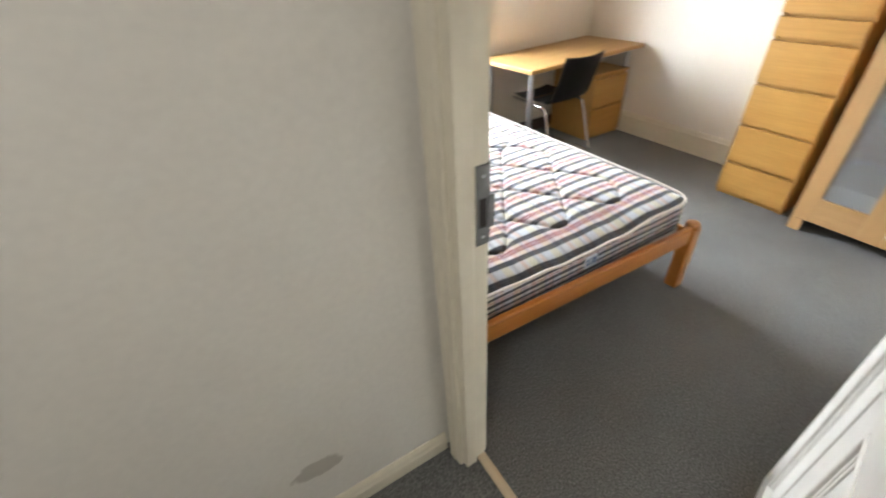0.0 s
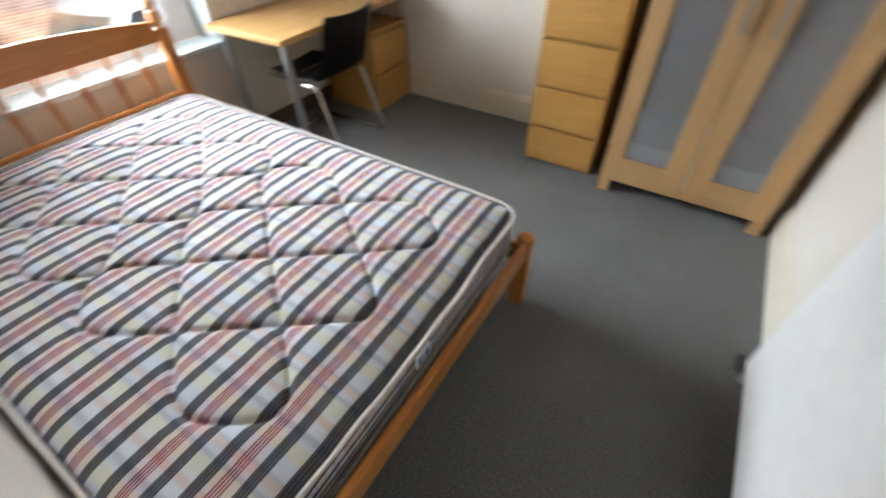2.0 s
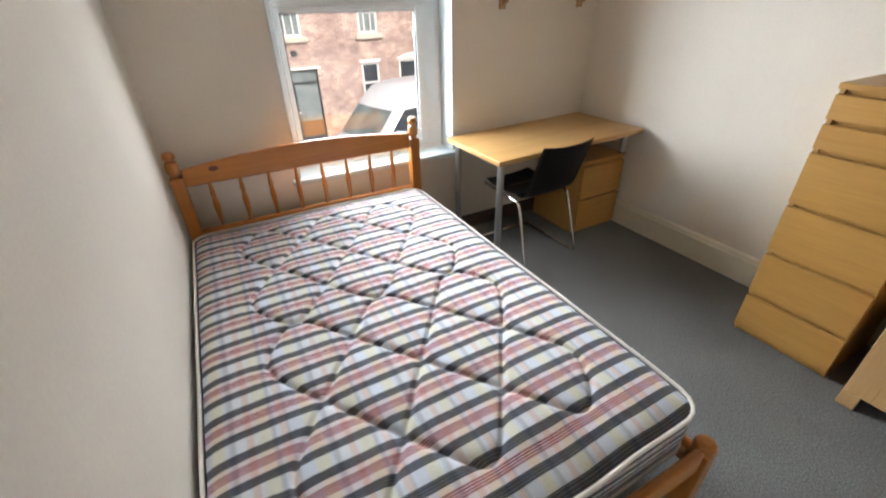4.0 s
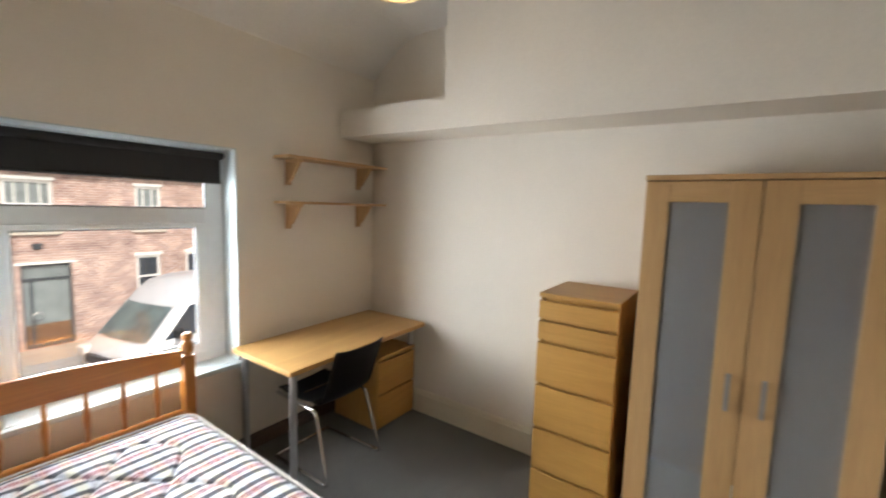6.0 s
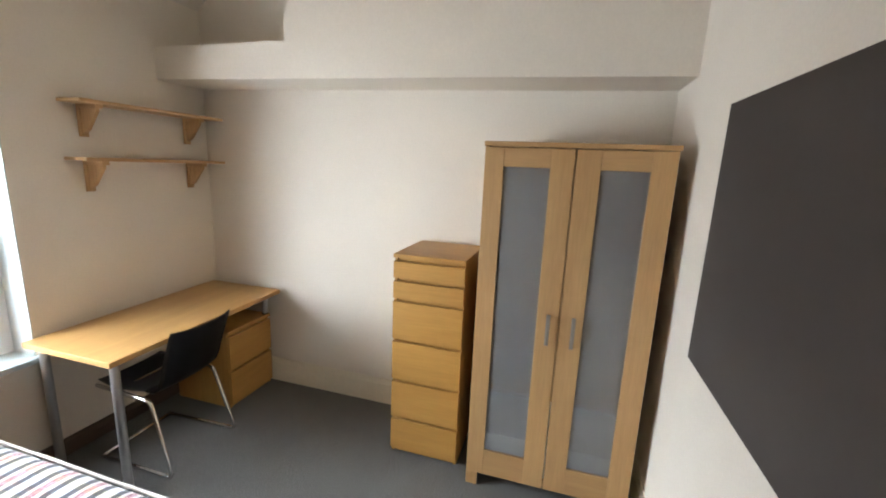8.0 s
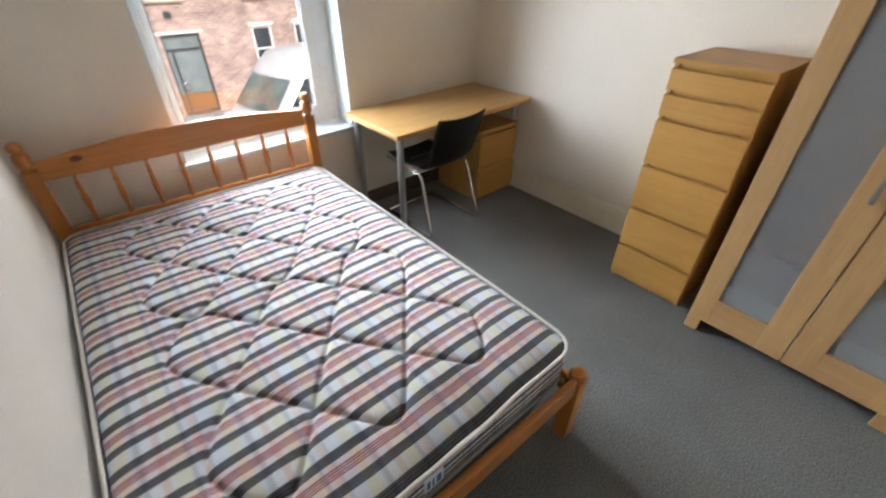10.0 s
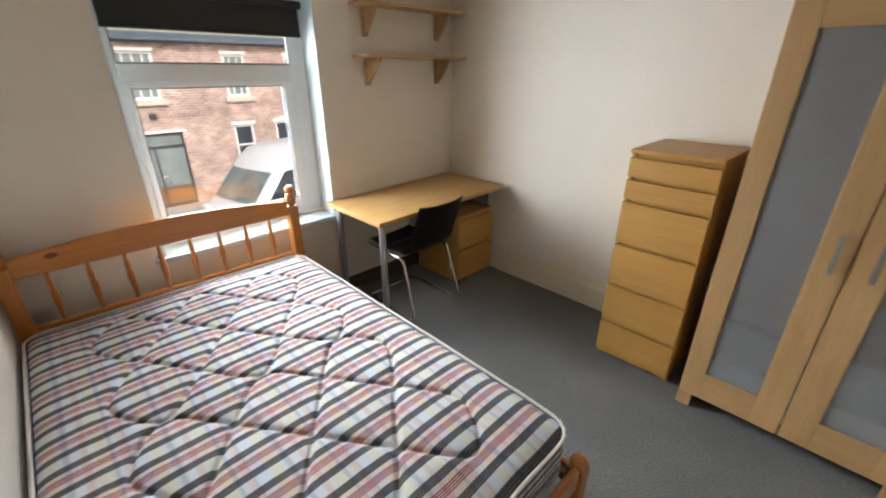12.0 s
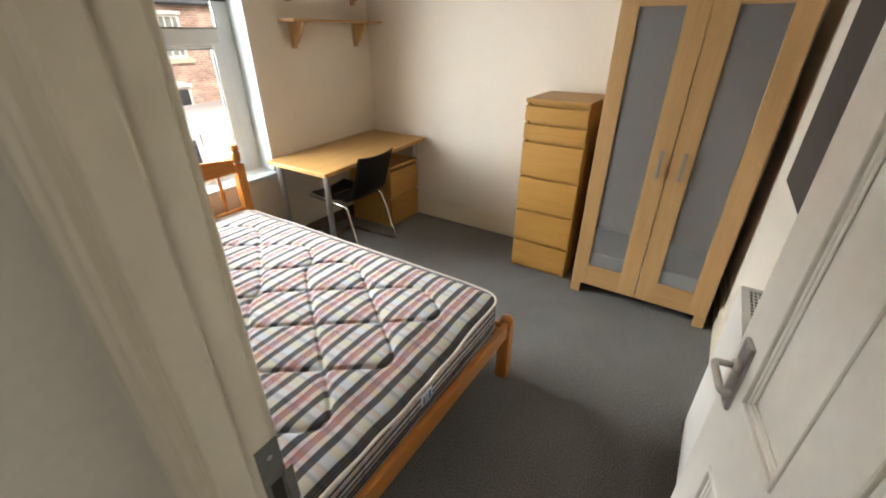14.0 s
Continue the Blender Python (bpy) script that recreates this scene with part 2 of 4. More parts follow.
    c = mixed(t, c, fleck, 1.0, "MULTIPLY")
    lift = mixed(t, c, (0.30, 0.29, 0.30), 0.012)
    t.links.new(lift, b.inputs["Base Color"])
    b.inputs["Roughness"].default_value, b.inputs["Specular IOR Level"].default_value = 0.85, 0.15
    b.inputs["Sheen Weight"].default_value = 0.1
    bump(t, b, weave.outputs[0], 0.25, 0.001)
    return m


TICK_TOP = ticking("ticking_top", 1, 0.0317, 0.154)
TICK_SIDE = ticking("ticking_side", 2, 0.012, 0.052, True)


def glass_material(name, colour, rough, weight=1.0):
    m, t, b = nodes_of(name)
    b.inputs["Base Color"].default_value = (*colour, 1)
    b.inputs["Roughness"].default_value = rough
    b.inputs["Transmission Weight"].default_value = weight
    b.inputs["IOR"].default_value = 1.45
    return m


PANE = glass_material("clear_glass", (1, 1, 1), 0.0)
FROST = glass_material("frosted_glass", (0.80, 0.82, 0.85), 0.20, 0.80)
FARGLASS = plain("dark_window_glass", (0.045, 0.055, 0.07), 0.06)
PALEGLASS = plain("curtained_glass", (0.26, 0.30, 0.31), 0.08, 0.0, 0.3, 3.0)
# the sky's reflection is put into the pale blotchy base, gloss kept low
VANGLASS = plain("van_glass_sky", (0.30, 0.37, 0.37), 0.5, 0.0, 0.40, 2.0)
VANGLASS.node_tree.nodes["Principled BSDF"].inputs["Specular IOR Level"].default_value = 0.2


def paper_material():
    m, t, b = nodes_of("lit_paper")
    co = t.nodes.new("ShaderNodeTexCoord").outputs["Object"]
    n = put(t, "ShaderNodeTexNoise", Scale=25.0, Detail=4.0)
    t.links.new(co, n.inputs["Vector"])
    b.inputs["Base Color"].default_value = (0.75, 0.62, 0.38, 1)
    b.inputs["Roughness"].default_value = 0.9
    t.links.new(ramp(t, n.outputs[0], [(0.3, (1.0, 0.64, 0.25)), (0.7, (1.0, 0.70, 0.31))]), b.inputs["Emission Color"])
    b.inputs["Emission Strength"].default_value = 0.58
    return m


PAPER = paper_material()
BULB, _t, _b = nodes_of("lit_bulb")
_b.inputs["Emission Color"].default_value, _b.inputs["Emission Strength"].default_value = (1.0, 0.80, 0.45, 1), 6.0


def brick_material():
    m, t, b = nodes_of("red_brick")
    co = t.nodes.new("ShaderNodeTexCoord").outputs["Object"]
    mp = t.nodes.new("ShaderNodeMapping")
    mp.inputs["Rotation"].default_value = (radians(90), 0, 0)
    t.links.new(co, mp.inputs["Vector"])
    br = put(t, "ShaderNodeTexBrick", Scale=1.0, Mortar_Size=0.007, Brick_Width=0.225, Row_Height=0.075, Bias=0.1)
    # brick tones greyed and paled, the haze of the window glass put in
    br.inputs["Color1"].default_value = (0.47, 0.31, 0.26, 1)
    br.inputs["Color2"].default_value = (0.31, 0.20, 0.18, 1)
    br.inputs["Mortar"].default_value = (0.56, 0.50, 0.46, 1)
    t.links.new(mp.outputs[0], br.inputs["Vector"])
    big = put(t, "ShaderNodeTexNoise", Scale=1.5, Detail=7.0, Roughness=0.72)
    t.links.new(co, big.inputs["Vector"])
    w = ramp(t, big.outputs[0], [(0.28, (0.60, 0.56, 0.60)), (0.48, (1, 1, 1)), (0.68, (1.5, 1.55, 1.55))])
    t.links.new(mixed(t, br.outputs[0], w, 1.0, "MULTIPLY"), b.inputs["Base Color"])
    b.inputs["Roughness"].default_value = 0.9
    bump(t, b, br.outputs["Fac"], -0.5, 0.01)
    return m


BRICK = brick_material()
STONE = painted("pale_stone", (0.62, 0.57, 0.49), 0.8, 0.15, 0.3, 30.0)
SLATE = painted("blue_slate", (0.10, 0.115, 0.14), 0.6, 0.25, 0.3, 20.0)
FARWHITE = painted("white_window_paint", (0.80, 0.80, 0.79), 0.5, 0.08, 0.1, 20.0)
GREYALU = plain("dark_grey_frame", (0.05, 0.06, 0.07), 0.4)
VANWHITE = painted("van_paint", (0.60, 0.61, 0.62), 0.22, 0.04, 0.0, 10.0, 0.6)
TYRE = plain("tyre_rubber", (0.02, 0.02, 0.02), 0.85)
LENS = plain("lamp_lens", (0.60, 0.62, 0.62), 0.1)
ASPHALT = painted("asphalt", (0.075, 0.073, 0.07), 0.9, 0.3, 0.5, 80.0, 0.2)
PAVING = painted("paving", (0.36, 0.34, 0.31), 0.85, 0.2, 0.3, 12.0, 0.2)
TIMBER = wood("panel_timber", (0.24, 0.12, 0.06), (0.16, 0.08, 0.035), 2, 0.5)

# ---- mesh helpers ----


def box(bm, x0, x1, y0, y1, z0, z1, bevel=0.0, seg=1):
    vs = [bm.verts.new((x, y, z)) for z in (z0, z1) for x, y in ((x0, y0), (x1, y0), (x1, y1), (x0, y1))]
    fs = [bm.faces.new([vs[i] for i in q]) for q in ((3, 2, 1, 0), (4, 5, 6, 7), (0, 1, 5, 4), (1, 2, 6, 5), (2, 3, 7, 6), (3, 0, 4, 7))]
    if bevel:
        es = list({e for f in fs for e in f.edges})
        bmesh.ops.bevel(bm, geom=es, offset=bevel, segments=seg, profile=0.5, affect="EDGES")
    return bm


def boxed(*a, **k):
    return box(bmesh.new(), *a, **k)


def prism(bm, outline, axis, lo, hi):
    """A polygon, given in the two other axes in order, drawn out along an axis."""
    def at(p, h):
        q = list(p)
        q.insert(axis, h)
        return bm.verts.new(q)
    a, b = [at(p, lo) for p in outline], [at(p, hi) for p in outline]
    n = len(outline)
    bm.faces.new(a[::-1])
    bm.faces.new(b)
    for i in range(n):
        bm.faces.new((a[i], a[(i + 1) % n], b[(i + 1) % n], b[i]))
    bmesh.ops.recalc_face_normals(bm, faces=bm.faces)
    return bm


def fillet(pts, rad, n=5):
    pts = [Vector(p) for p in pts]
    out = [pts[0]]
    for a, b, c in zip(pts, pts[1:], pts[2:]):
        p, q = b + (a - b).normalized() * rad, b + (c - b).normalized() * rad
        out += [p.lerp(b, k / n).lerp(b.lerp(q, k / n), k / n) for k in range(n + 1)]
    return out + [pts[-1]]


def tube(bm, pts, r, n=10, closed=False):
    pts = [Vector(p) for p in pts]
    count = len(pts)
    rings, side = [], None
    for i, p in enumerate(pts):
        a = pts[i - 1] if i or closed else p
        b = pts[(i + 1) % count] if i < count - 1 or closed else p
        d = (b - a).normalized()
        if side is None:
            side = d.orthogonal().normalized()
        side = (side - d * side.dot(d)).normalized()
        up = d.cross(side)
        rings.append([bm.verts.new(p + r * (math.cos(2 * math.pi * k / n) * side + math.sin(2 * math.pi * k / n) * up)) for k in range(n)])
    for i in range(count if closed else count - 1):
        u, v = rings[i], rings[(i + 1) % count]
        for k in range(n):
            bm.faces.new((u[k], u[(k + 1) % n], v[(k + 1) % n], v[k]))
    if not closed:
        bm.faces.new(rings[0][::-1])
        bm.faces.new(rings[-1])
    bmesh.ops.recalc_face_normals(bm, faces=bm.faces)
    return bm


def lathe(bm, profile, n=16, cx=0.0, cy=0.0):
    """A turned shape about an upright axis from (radius, height) pairs."""
    rings = [[bm.verts.new((cx + r * math.cos(2 * math.pi * k / n), cy + r * math.sin(2 * math.pi * k / n), z)) for k in range(n)] for r, z in profile]
    for u, v in zip(rings, rings[1:]):
        for k in range(n):
            bm.faces.new((u[k], u[(k + 1) % n], v[(k + 1) % n], v[k]))
    bm.faces.new(rings[0][::-1])
    bm.faces.new(rings[-1])
    return bm


def mesh_of(name, bm, material, smooth=False):
    me = bpy.data.meshes.new(name)
    bmesh.ops.recalc_face_normals(bm, faces=bm.faces)
    bm.to_mesh(me)
    bm.free()
    me.materials.append(material)
    if smooth:
        me.polygons.foreach_set("use_smooth", [True] * len(me.polygons))
        me.update()
    return me


def part(name, bm, material, parent, label="", smooth=False):
    """One mesh object under a thing or a part."""
    ob = new(name, bm if isinstance(bm, bpy.types.Mesh) else mesh_of(name, bm, material, smooth))
    ob.parent = parent
    return tagged(ob, label)


def thing(name, label, category, x=0, y=0, z=0, rz=0, group="", kind=""):
    ob = new(name)
    ob.matrix_world = pose(x, y, z, 0, 0, rz)
    ob.empty_display_size = 0.1
    return tagged(ob, label, category, group, kind)


def structure(name, bm, material, label, category):
    return tagged(new(name, mesh_of(name, bm, material)), label, category, "", "structure")


# ---- rooms ----
WX, EX, SY, NY, CZ = 0.0, 2.845, 0.045, 3.10, 2.93
DY0, DY1, DTOP = 0.087, 0.780, 2.00
WINX0, WINX1, WINZ0, WINZ1 = 0.635, 1.680, 0.60, 1.955

structure("floor", boxed(WX - 0.0, EX + 0.2, SY - 0.2, NY + 0.2, -0.2, 0.0), CARPET, "worn mid-grey carpet over the bedroom floor", "floor")
structure("hall_floor", boxed(-2.0, -0.002, -1.0, 1.1, -0.2, -0.002), CARPET, "dark grey carpet of the hallway", "floor")

bm = bmesh.new()
box(bm, WX - 0.085, WINX0, NY, NY + 0.30, -0.2, 3.2)
box(bm, WINX1, EX + 0.2, NY, NY + 0.30, -0.2, 3.2)
box(bm, WINX0, WINX1, NY, NY + 0.30, -0.2, WINZ0)
box(bm, WINX0, WINX1, NY, NY + 0.30, WINZ1, 3.2)
structure("wall_north", bm, WALL, "cream-painted plaster wall with the window opening", "wall")
structure("wall_east", boxed(EX, EX + 0.2, SY - 0.2, NY, -0.2, 3.2), WALL, "cream-painted plaster wall behind the wardrobe", "wall")
structure("wall_south", boxed(WX, EX, SY - 0.2, SY, -0.2, 3.2), WALL, "cream-painted plaster wall with a dark board", "wall")
bm = bmesh.new()
box(bm, -0.085, 0.0, DY1 + 0.03, NY, -0.2, 3.2)
box(bm, -0.085, 0.0, SY - 0.9, DY0 - 0.03, -0.2, 3.2)
box(bm, -0.085, 0.0, DY0 - 0.03, DY1 + 0.03, DTOP + 0.03, 3.2)
structure("wall_west", bm, WALL, "cream-painted partition wall with the doorway", "wall")
structure("hall_wall_north", boxed(-2.0, -0.085, 0.88, 1.0, -0.2, 2.7), HALLWALL, "off-white hallway wall with a grey scuff", "wall")
structure("hall_wall_south", boxed(-2.0, -0.085, -0.95, -0.8, -0.2, 2.7), HALLWALL, "off-white hallway wall", "wall")
structure("hall_wall_west", boxed(-2.1, -2.0, -0.95, 1.0, -0.2, 2.7), HALLWALL, "off-white hallway end wall", "wall")
structure("hall_ceiling", boxed(-2.0, -0.085, -0.8, 0.88, 2.45, 2.6), CEIL, "white hallway ceiling", "ceiling")

# ceiling with a coved slope down to the window wall
prof = [(SY, CZ + 0.2), (SY, CZ), (2.45, CZ)]
for k in range(9):
    a = k / 8
    prof.append((2.60 + 0.5 * a, CZ - 0.275 * (a ** 1.7)))
prof += [(NY, CZ + 0.2)]
structure("ceiling", prism(bmesh.new(), prof, 0, WX, EX), CEIL, "matt white plaster ceiling sloping down to the window wall", "ceiling")

# boxed beam along the east wall, with a solid bulkhead over its south part
bm = bmesh.new()
BX = 2.495
prism(bm, [(SY, 2.107), (NY, 2.147), (NY, 2.337), (SY, 2.337)], 0, BX, EX)
structure("beam", bm, WALL, "boxed-in beam painted cream with an open ledge", "beam")
structure("bulkhead", boxed(BX, EX, SY, 2.137, 2.337, CZ), WALL, "cream plaster bulkhead above the boxed beam", "bulkhead")


def skirting(name, axis, lo, hi, face, out, height=0.182, material=None, label="cream gloss moulded skirting board"):
    """A moulded skirting board along one wall."""
    p = [(0.0, 0.0), (0.017, 0.0), (0.017, height - 0.035), (0.013, height - 0.026), (0.011, height - 0.012), (0.005, height), (0.0, height)]
    prism_axis = 0 if axis == "x" else 1
    outline = [(face + out * d, z) for d, z in p]
    structure(name, prism(bmesh.new(), outline, prism_axis, lo, hi), material or TRIM, label, "skirting board")


skirting("baseboard_east", "y", SY + 0.018, NY - 0.018, EX, -1)
skirting("baseboard_north", "x", WX + 0.018, EX, NY, -1, 0.10, wood("dark_skirting", (0.10, 0.065, 0.045), (0.06, 0.04, 0.03), 0, 0.5), "dark brown skirting board")
skirting("baseboard_south", "x", WX + 0.02, EX, SY, 1)
skirting("baseboard_west", "y", DY1 + 0.10, NY - 0.018, WX, 1)
skirting("hall_baseboard", "x", -2.0, -0.103, 0.88, -1, 0.085)

# door lining, stops, architraves
lining = thing("door_lining", "cream gloss door lining with stop beads", "door frame", 0, 0, 0, 0, "", "structure")
for y0, y1 in ((DY1, DY1 + 0.03), (DY0 - 0.03, DY0)):
    part("jamb", boxed(-0.085, 0.0, y0, y1, 0.0, DTOP + 0.03, 0.002), TRIM, lining)
part("head", boxed(-0.085, 0.0, DY0, DY1, DTOP, DTOP + 0.03, 0.002), TRIM, lining)
part("stop_bead", boxed(-0.083, -0.042, DY1 - 0.013, DY1 + 0.001, 0.0, DTOP, 0.003), TRIM, lining)
part("stop_bead", boxed(-0.083, -0.042, DY0 - 0.001, DY0 + 0.013, 0.0, DTOP, 0.003), TRIM, lining)


def architrave(name, face, out):
    """Moulded trim round the doorway on one side of the wall."""
    bm = bmesh.new()
    sec = [(0.0, 0.0), (0.010, 0.0), (0.014, 0.006), (0.014, 0.022), (0.019, 0.030), (0.019, 0.056), (0.012, 0.063), (0.0, 0.063)]
    prism(bm, [(face + out * d, DY1 + 0.008 + w) for d, w in sec], 2, 0.0, DTOP + 0.07)
    if out < 0:
        prism(bm, [(face + out * d, DY0 - 0.008 - w) for d, w in sec], 2, 0.0, DTOP + 0.07)
    prism(bm, [(face + out * d, DTOP + 0.072 + w) for d, w in sec], 1, DY0 - 0.04, DY1 + 0.07)
    structure(name, bm, TRIM, "cream gloss moulded architrave round the doorway", "architrave")


architrave("hall_architrave", -0.085, -1)
architrave("room_architrave", 0.0, 1)

bm = bmesh.new()
prism(bm, [(-0.034, 0.0), (-0.030, 0.004), (-0.017, 0.008), (-0.004, 0.004), (0.0, 0.0)], 1, DY0, DY1)
structure("threshold_strip", bm, BRASS, "worn metal carpet strip across the doorway", "threshold")

strike = thing("strike_plate", "steel strike plate let into the door lining", "strike plate", -0.011, DY1, 0.906)
bm = bmesh.new()
px, pz = [-0.017, -0.010, 0.009, 0.017], [0.0, 0.045, 0.115, 0.190]
for i in range(3):
    for j in range(3):
        if (i, j) != (1, 1):
            box(bm, px[i], px[i + 1], -0.0025, 0.001, pz[j], pz[j + 1])
bmesh.ops.remove_doubles(bm, verts=bm.verts, dist=0.0003)
part("plate", bm, GUNMETAL, strike)
part("lip", boxed(0.012, 0.028, -0.0045, -0.0020, 0.040, 0.120, 0.0008), GUNMETAL, strike)
# no hole is cut; a near-black plate carries its shade
part("latch_hole_shade", boxed(-0.010, 0.009, -0.0012, 0.0008, 0.045, 0.115), DARK, strike)
for z in (0.02, 0.165):
    bm = bmesh.new()
    lathe(bm, [(0.004, -0.001), (0.004, 0.0005), (0.002, 0.001)], 10)
    bmesh.ops.rotate(bm, verts=bm.verts, matrix=Matrix.Rotation(radians(90), 3, "X"))
    bmesh.ops.translate(bm, verts=bm.verts, vec=(0, -0.0025, z))
    part("screw", bm, STEEL, strike)

# ---- bedroom door ----
LEAF, LH, LT = 0.706, 1.975, 0.036
door = thing("door_1", "white-painted four-panel door standing open into the bedroom", "door", 0.0, 0.0875, 0.012, 11, "", "structure")
PANELS = [(0.112, 0.305, 0.132, 0.770), (0.412, 0.600, 0.132, 0.770), (0.112, 0.305, 0.957, 1.86), (0.412, 0.600, 0.957, 1.86)]
bm = bmesh.new()
xs, zs = [0.0, 0.112, 0.305, 0.412, 0.600, LEAF], [0.0, 0.120, 0.758, 0.945, 1.848, LH]
for i in range(5):
    for j in range(5):
        if not (i in (1, 3) and j in (1, 3)):
            box(bm, xs[i], xs[i + 1], -LT, 0.0, zs[j], zs[j + 1])
bmesh.ops.remove_doubles(bm, verts=bm.verts, dist=0.0005)
part("leaf", bm, DOOR, door)
for x0, x1, z0, z1 in PANELS:
    z0, z1 = z0 - 0.012, z1 - 0.012
    p = part("panel", boxed(x0, x1, -LT + 0.010, -0.010, z0, z1), DOOR, door)
    bm = bmesh.new()
    for w, d0, d1 in ((0.010, 0.004, 0.012), (0.020, -0.003, 0.010), (0.028, -0.006, 0.010)):
        a, b = x0 + w - 0.010, x1 - w + 0.010
        c, e = z0 + w - 0.010, z1 - w + 0.010
        for q in ((a, a + 0.010, c, e), (b - 0.010, b, c, e), (a, b, c, c + 0.010), (a, b, e - 0.010, e)):
            box(bm, q[0], q[1], -d1, d0, q[2], q[3], 0.002)
    part("moulding", bm, DOOR, p)
handle = part("handle_plate", boxed(0.630, 0.674, -0.001, 0.009, 0.888, 1.050, 0.004, 2), SATIN, door, "satin nickel lever handle plate")
bm = bmesh.new()
tube(bm, fillet([(0.652, 0.008, 0.990), (0.652, 0.050, 0.990), (0.578, 0.050, 0.982), (0.574, 0.034, 0.981)], 0.007), 0.0072, 12)
part("lever", bm, SATIN, handle, smooth=True)
bm = bmesh.new()
lathe(bm, [(0.016, 0.0), (0.016, 0.006), (0.012, 0.010), (0.010, 0.010)], 16)
bmesh.ops.rotate(bm, verts=bm.verts, matrix=Matrix.Rotation(radians(-90), 3, "X"))
bmesh.ops.translate(bm, verts=bm.verts, vec=(0.652, 0.008, 0.990))
part("rose", bm, SATIN, handle)
for z in (0.90, 1.038):
    bm = bmesh.new()
    lathe(bm, [(0.0045, 0.0), (0.004, 0.0015), (0.002, 0.002)], 10)
    bmesh.ops.rotate(bm, verts=bm.verts, matrix=Matrix.Rotation(radians(-90), 3, "X"))
    bmesh.ops.translate(bm, verts=bm.verts, vec=(0.652, 0.009, z))
    part("screw", bm, STEEL, handle)
for z in (0.2, 1.7):
    part("hinge", boxed(-0.004, 0.008, -0.040, 0.004, z, z + 0.09, 0.002), SATIN, door)

# ---- window ----
FY0, FY1 = 3.262, 3.290
win = thing("window_1", "white plastic window with a top light over a large pane", "window", 0, 0, 0, 0, "", "structure")
bm = bmesh.new()
box(bm, WINX0, 0.690, FY0, FY1, WINZ0 + 0.03, WINZ1, 0.003)
box(bm, 1.570, WINX1, FY0, FY1, WINZ0 + 0.03, WINZ1, 0.003)
box(bm, 0.690, 1.570, FY0, FY1, 1.89, WINZ1, 0.003)
box(bm, 0.690, 1.570, FY0, FY1, WINZ0 + 0.03, 0.69, 0.003)
box(bm, 0.690, 1.570, FY0 - 0.002, FY1, 1.500, 1.588, 0.004)
part("window_frame", bm, UPVC, win)
bm = bmesh.new()
box(bm, 0.691, 0.720, FY0 - 0.012, FY0 + 0.012, 0.691, 1.499, 0.003)
box(bm, 1.508, 1.569, FY0 - 0.012, FY0 + 0.012, 0.691, 1.499, 0.003)
box(bm, 0.720, 1.508, FY0 - 0.012, FY0 + 0.012, 0.691, 0.752, 0.003)
box(bm, 0.720, 1.508, FY0 - 0.012, FY0 + 0.012, 1.474, 1.499, 0.003)
part("sash", bm, UPVC, win)
bm = bmesh.new()
for q in ((0.7202, 0.728, 0.752, 1.474), (1.500, 1.5078, 0.752, 1.474), (0.728, 1.500, 0.752, 0.760), (0.728, 1.500, 1.466, 1.474),
          (0.6902, 0.696, 1.588, 1.89), (1.564, 1.5698, 1.588, 1.89), (0.696, 1.564, 1.588, 1.594)):
    box(bm, q[0], q[1], 3.258, 3.276, q[2], q[3])
part("gasket", bm, plain("grey_gasket", (0.16, 0.165, 0.17), 0.6), win)
for q in ((0.690, 1.570, 1.588, 1.89), (0.720, 1.508, 0.752, 1.474)):
    g = part("pane", boxed(q[0], q[1], 3.265, 3.269, q[2], q[3]), PANE, win)
    g.visible_shadow = False
part("window_sill", boxed(WINX0 - 0.0, WINX1 - 0.0, NY, FY0, WINZ0, 0.630), REVEAL, win, "glossy white window board with its colour darkened against the lamps")
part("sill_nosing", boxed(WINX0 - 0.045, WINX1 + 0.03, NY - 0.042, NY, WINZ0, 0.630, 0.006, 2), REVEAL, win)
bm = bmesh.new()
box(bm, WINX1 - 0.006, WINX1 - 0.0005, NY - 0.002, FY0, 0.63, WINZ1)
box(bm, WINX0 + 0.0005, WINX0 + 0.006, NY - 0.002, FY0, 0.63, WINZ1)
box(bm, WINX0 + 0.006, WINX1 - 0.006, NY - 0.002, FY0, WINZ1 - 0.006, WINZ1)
part("reveal_lining", bm, REVEAL, win, "glossy white painted reveal with its colour darkened against the lamps")
part("outer_sill", boxed(WINX0 - 0.06, WINX1 + 0.06, 3.291, 3.46, 0.55, 0.62, 0.01), STONE, win)

blind = thing("roller_blind", "black roller blind rolled most of the way up", "blind", 0.652, 3.215, 1.93)
bm = bmesh.new()
tube(bm, [(0.004, 0.0, -0.02), (1.006, 0.0, -0.02)], 0.021, 16)
part("roll", bm, BLIND, blind, smooth=True)
part("cloth", boxed(0.012, 0.998, 0.018, 0.0205, -0.178, -0.018), BLIND, blind)
part("bottom_bar", boxed(0.010, 1.0, 0.013, 0.025, -0.19, -0.172, 0.004), BLIND, blind)
for x in (0.0, 1.006):
    part("bracket", boxed(x, x + 0.006, -0.025, 0.03, -0.045, 0.018, 0.002), UPVC, blind)

# ---- bed ----
bed = thing("bed_frame", "orange-stained pine double bed frame with a spindle headboard", "bed", 0.0, 0.0, 0.0)


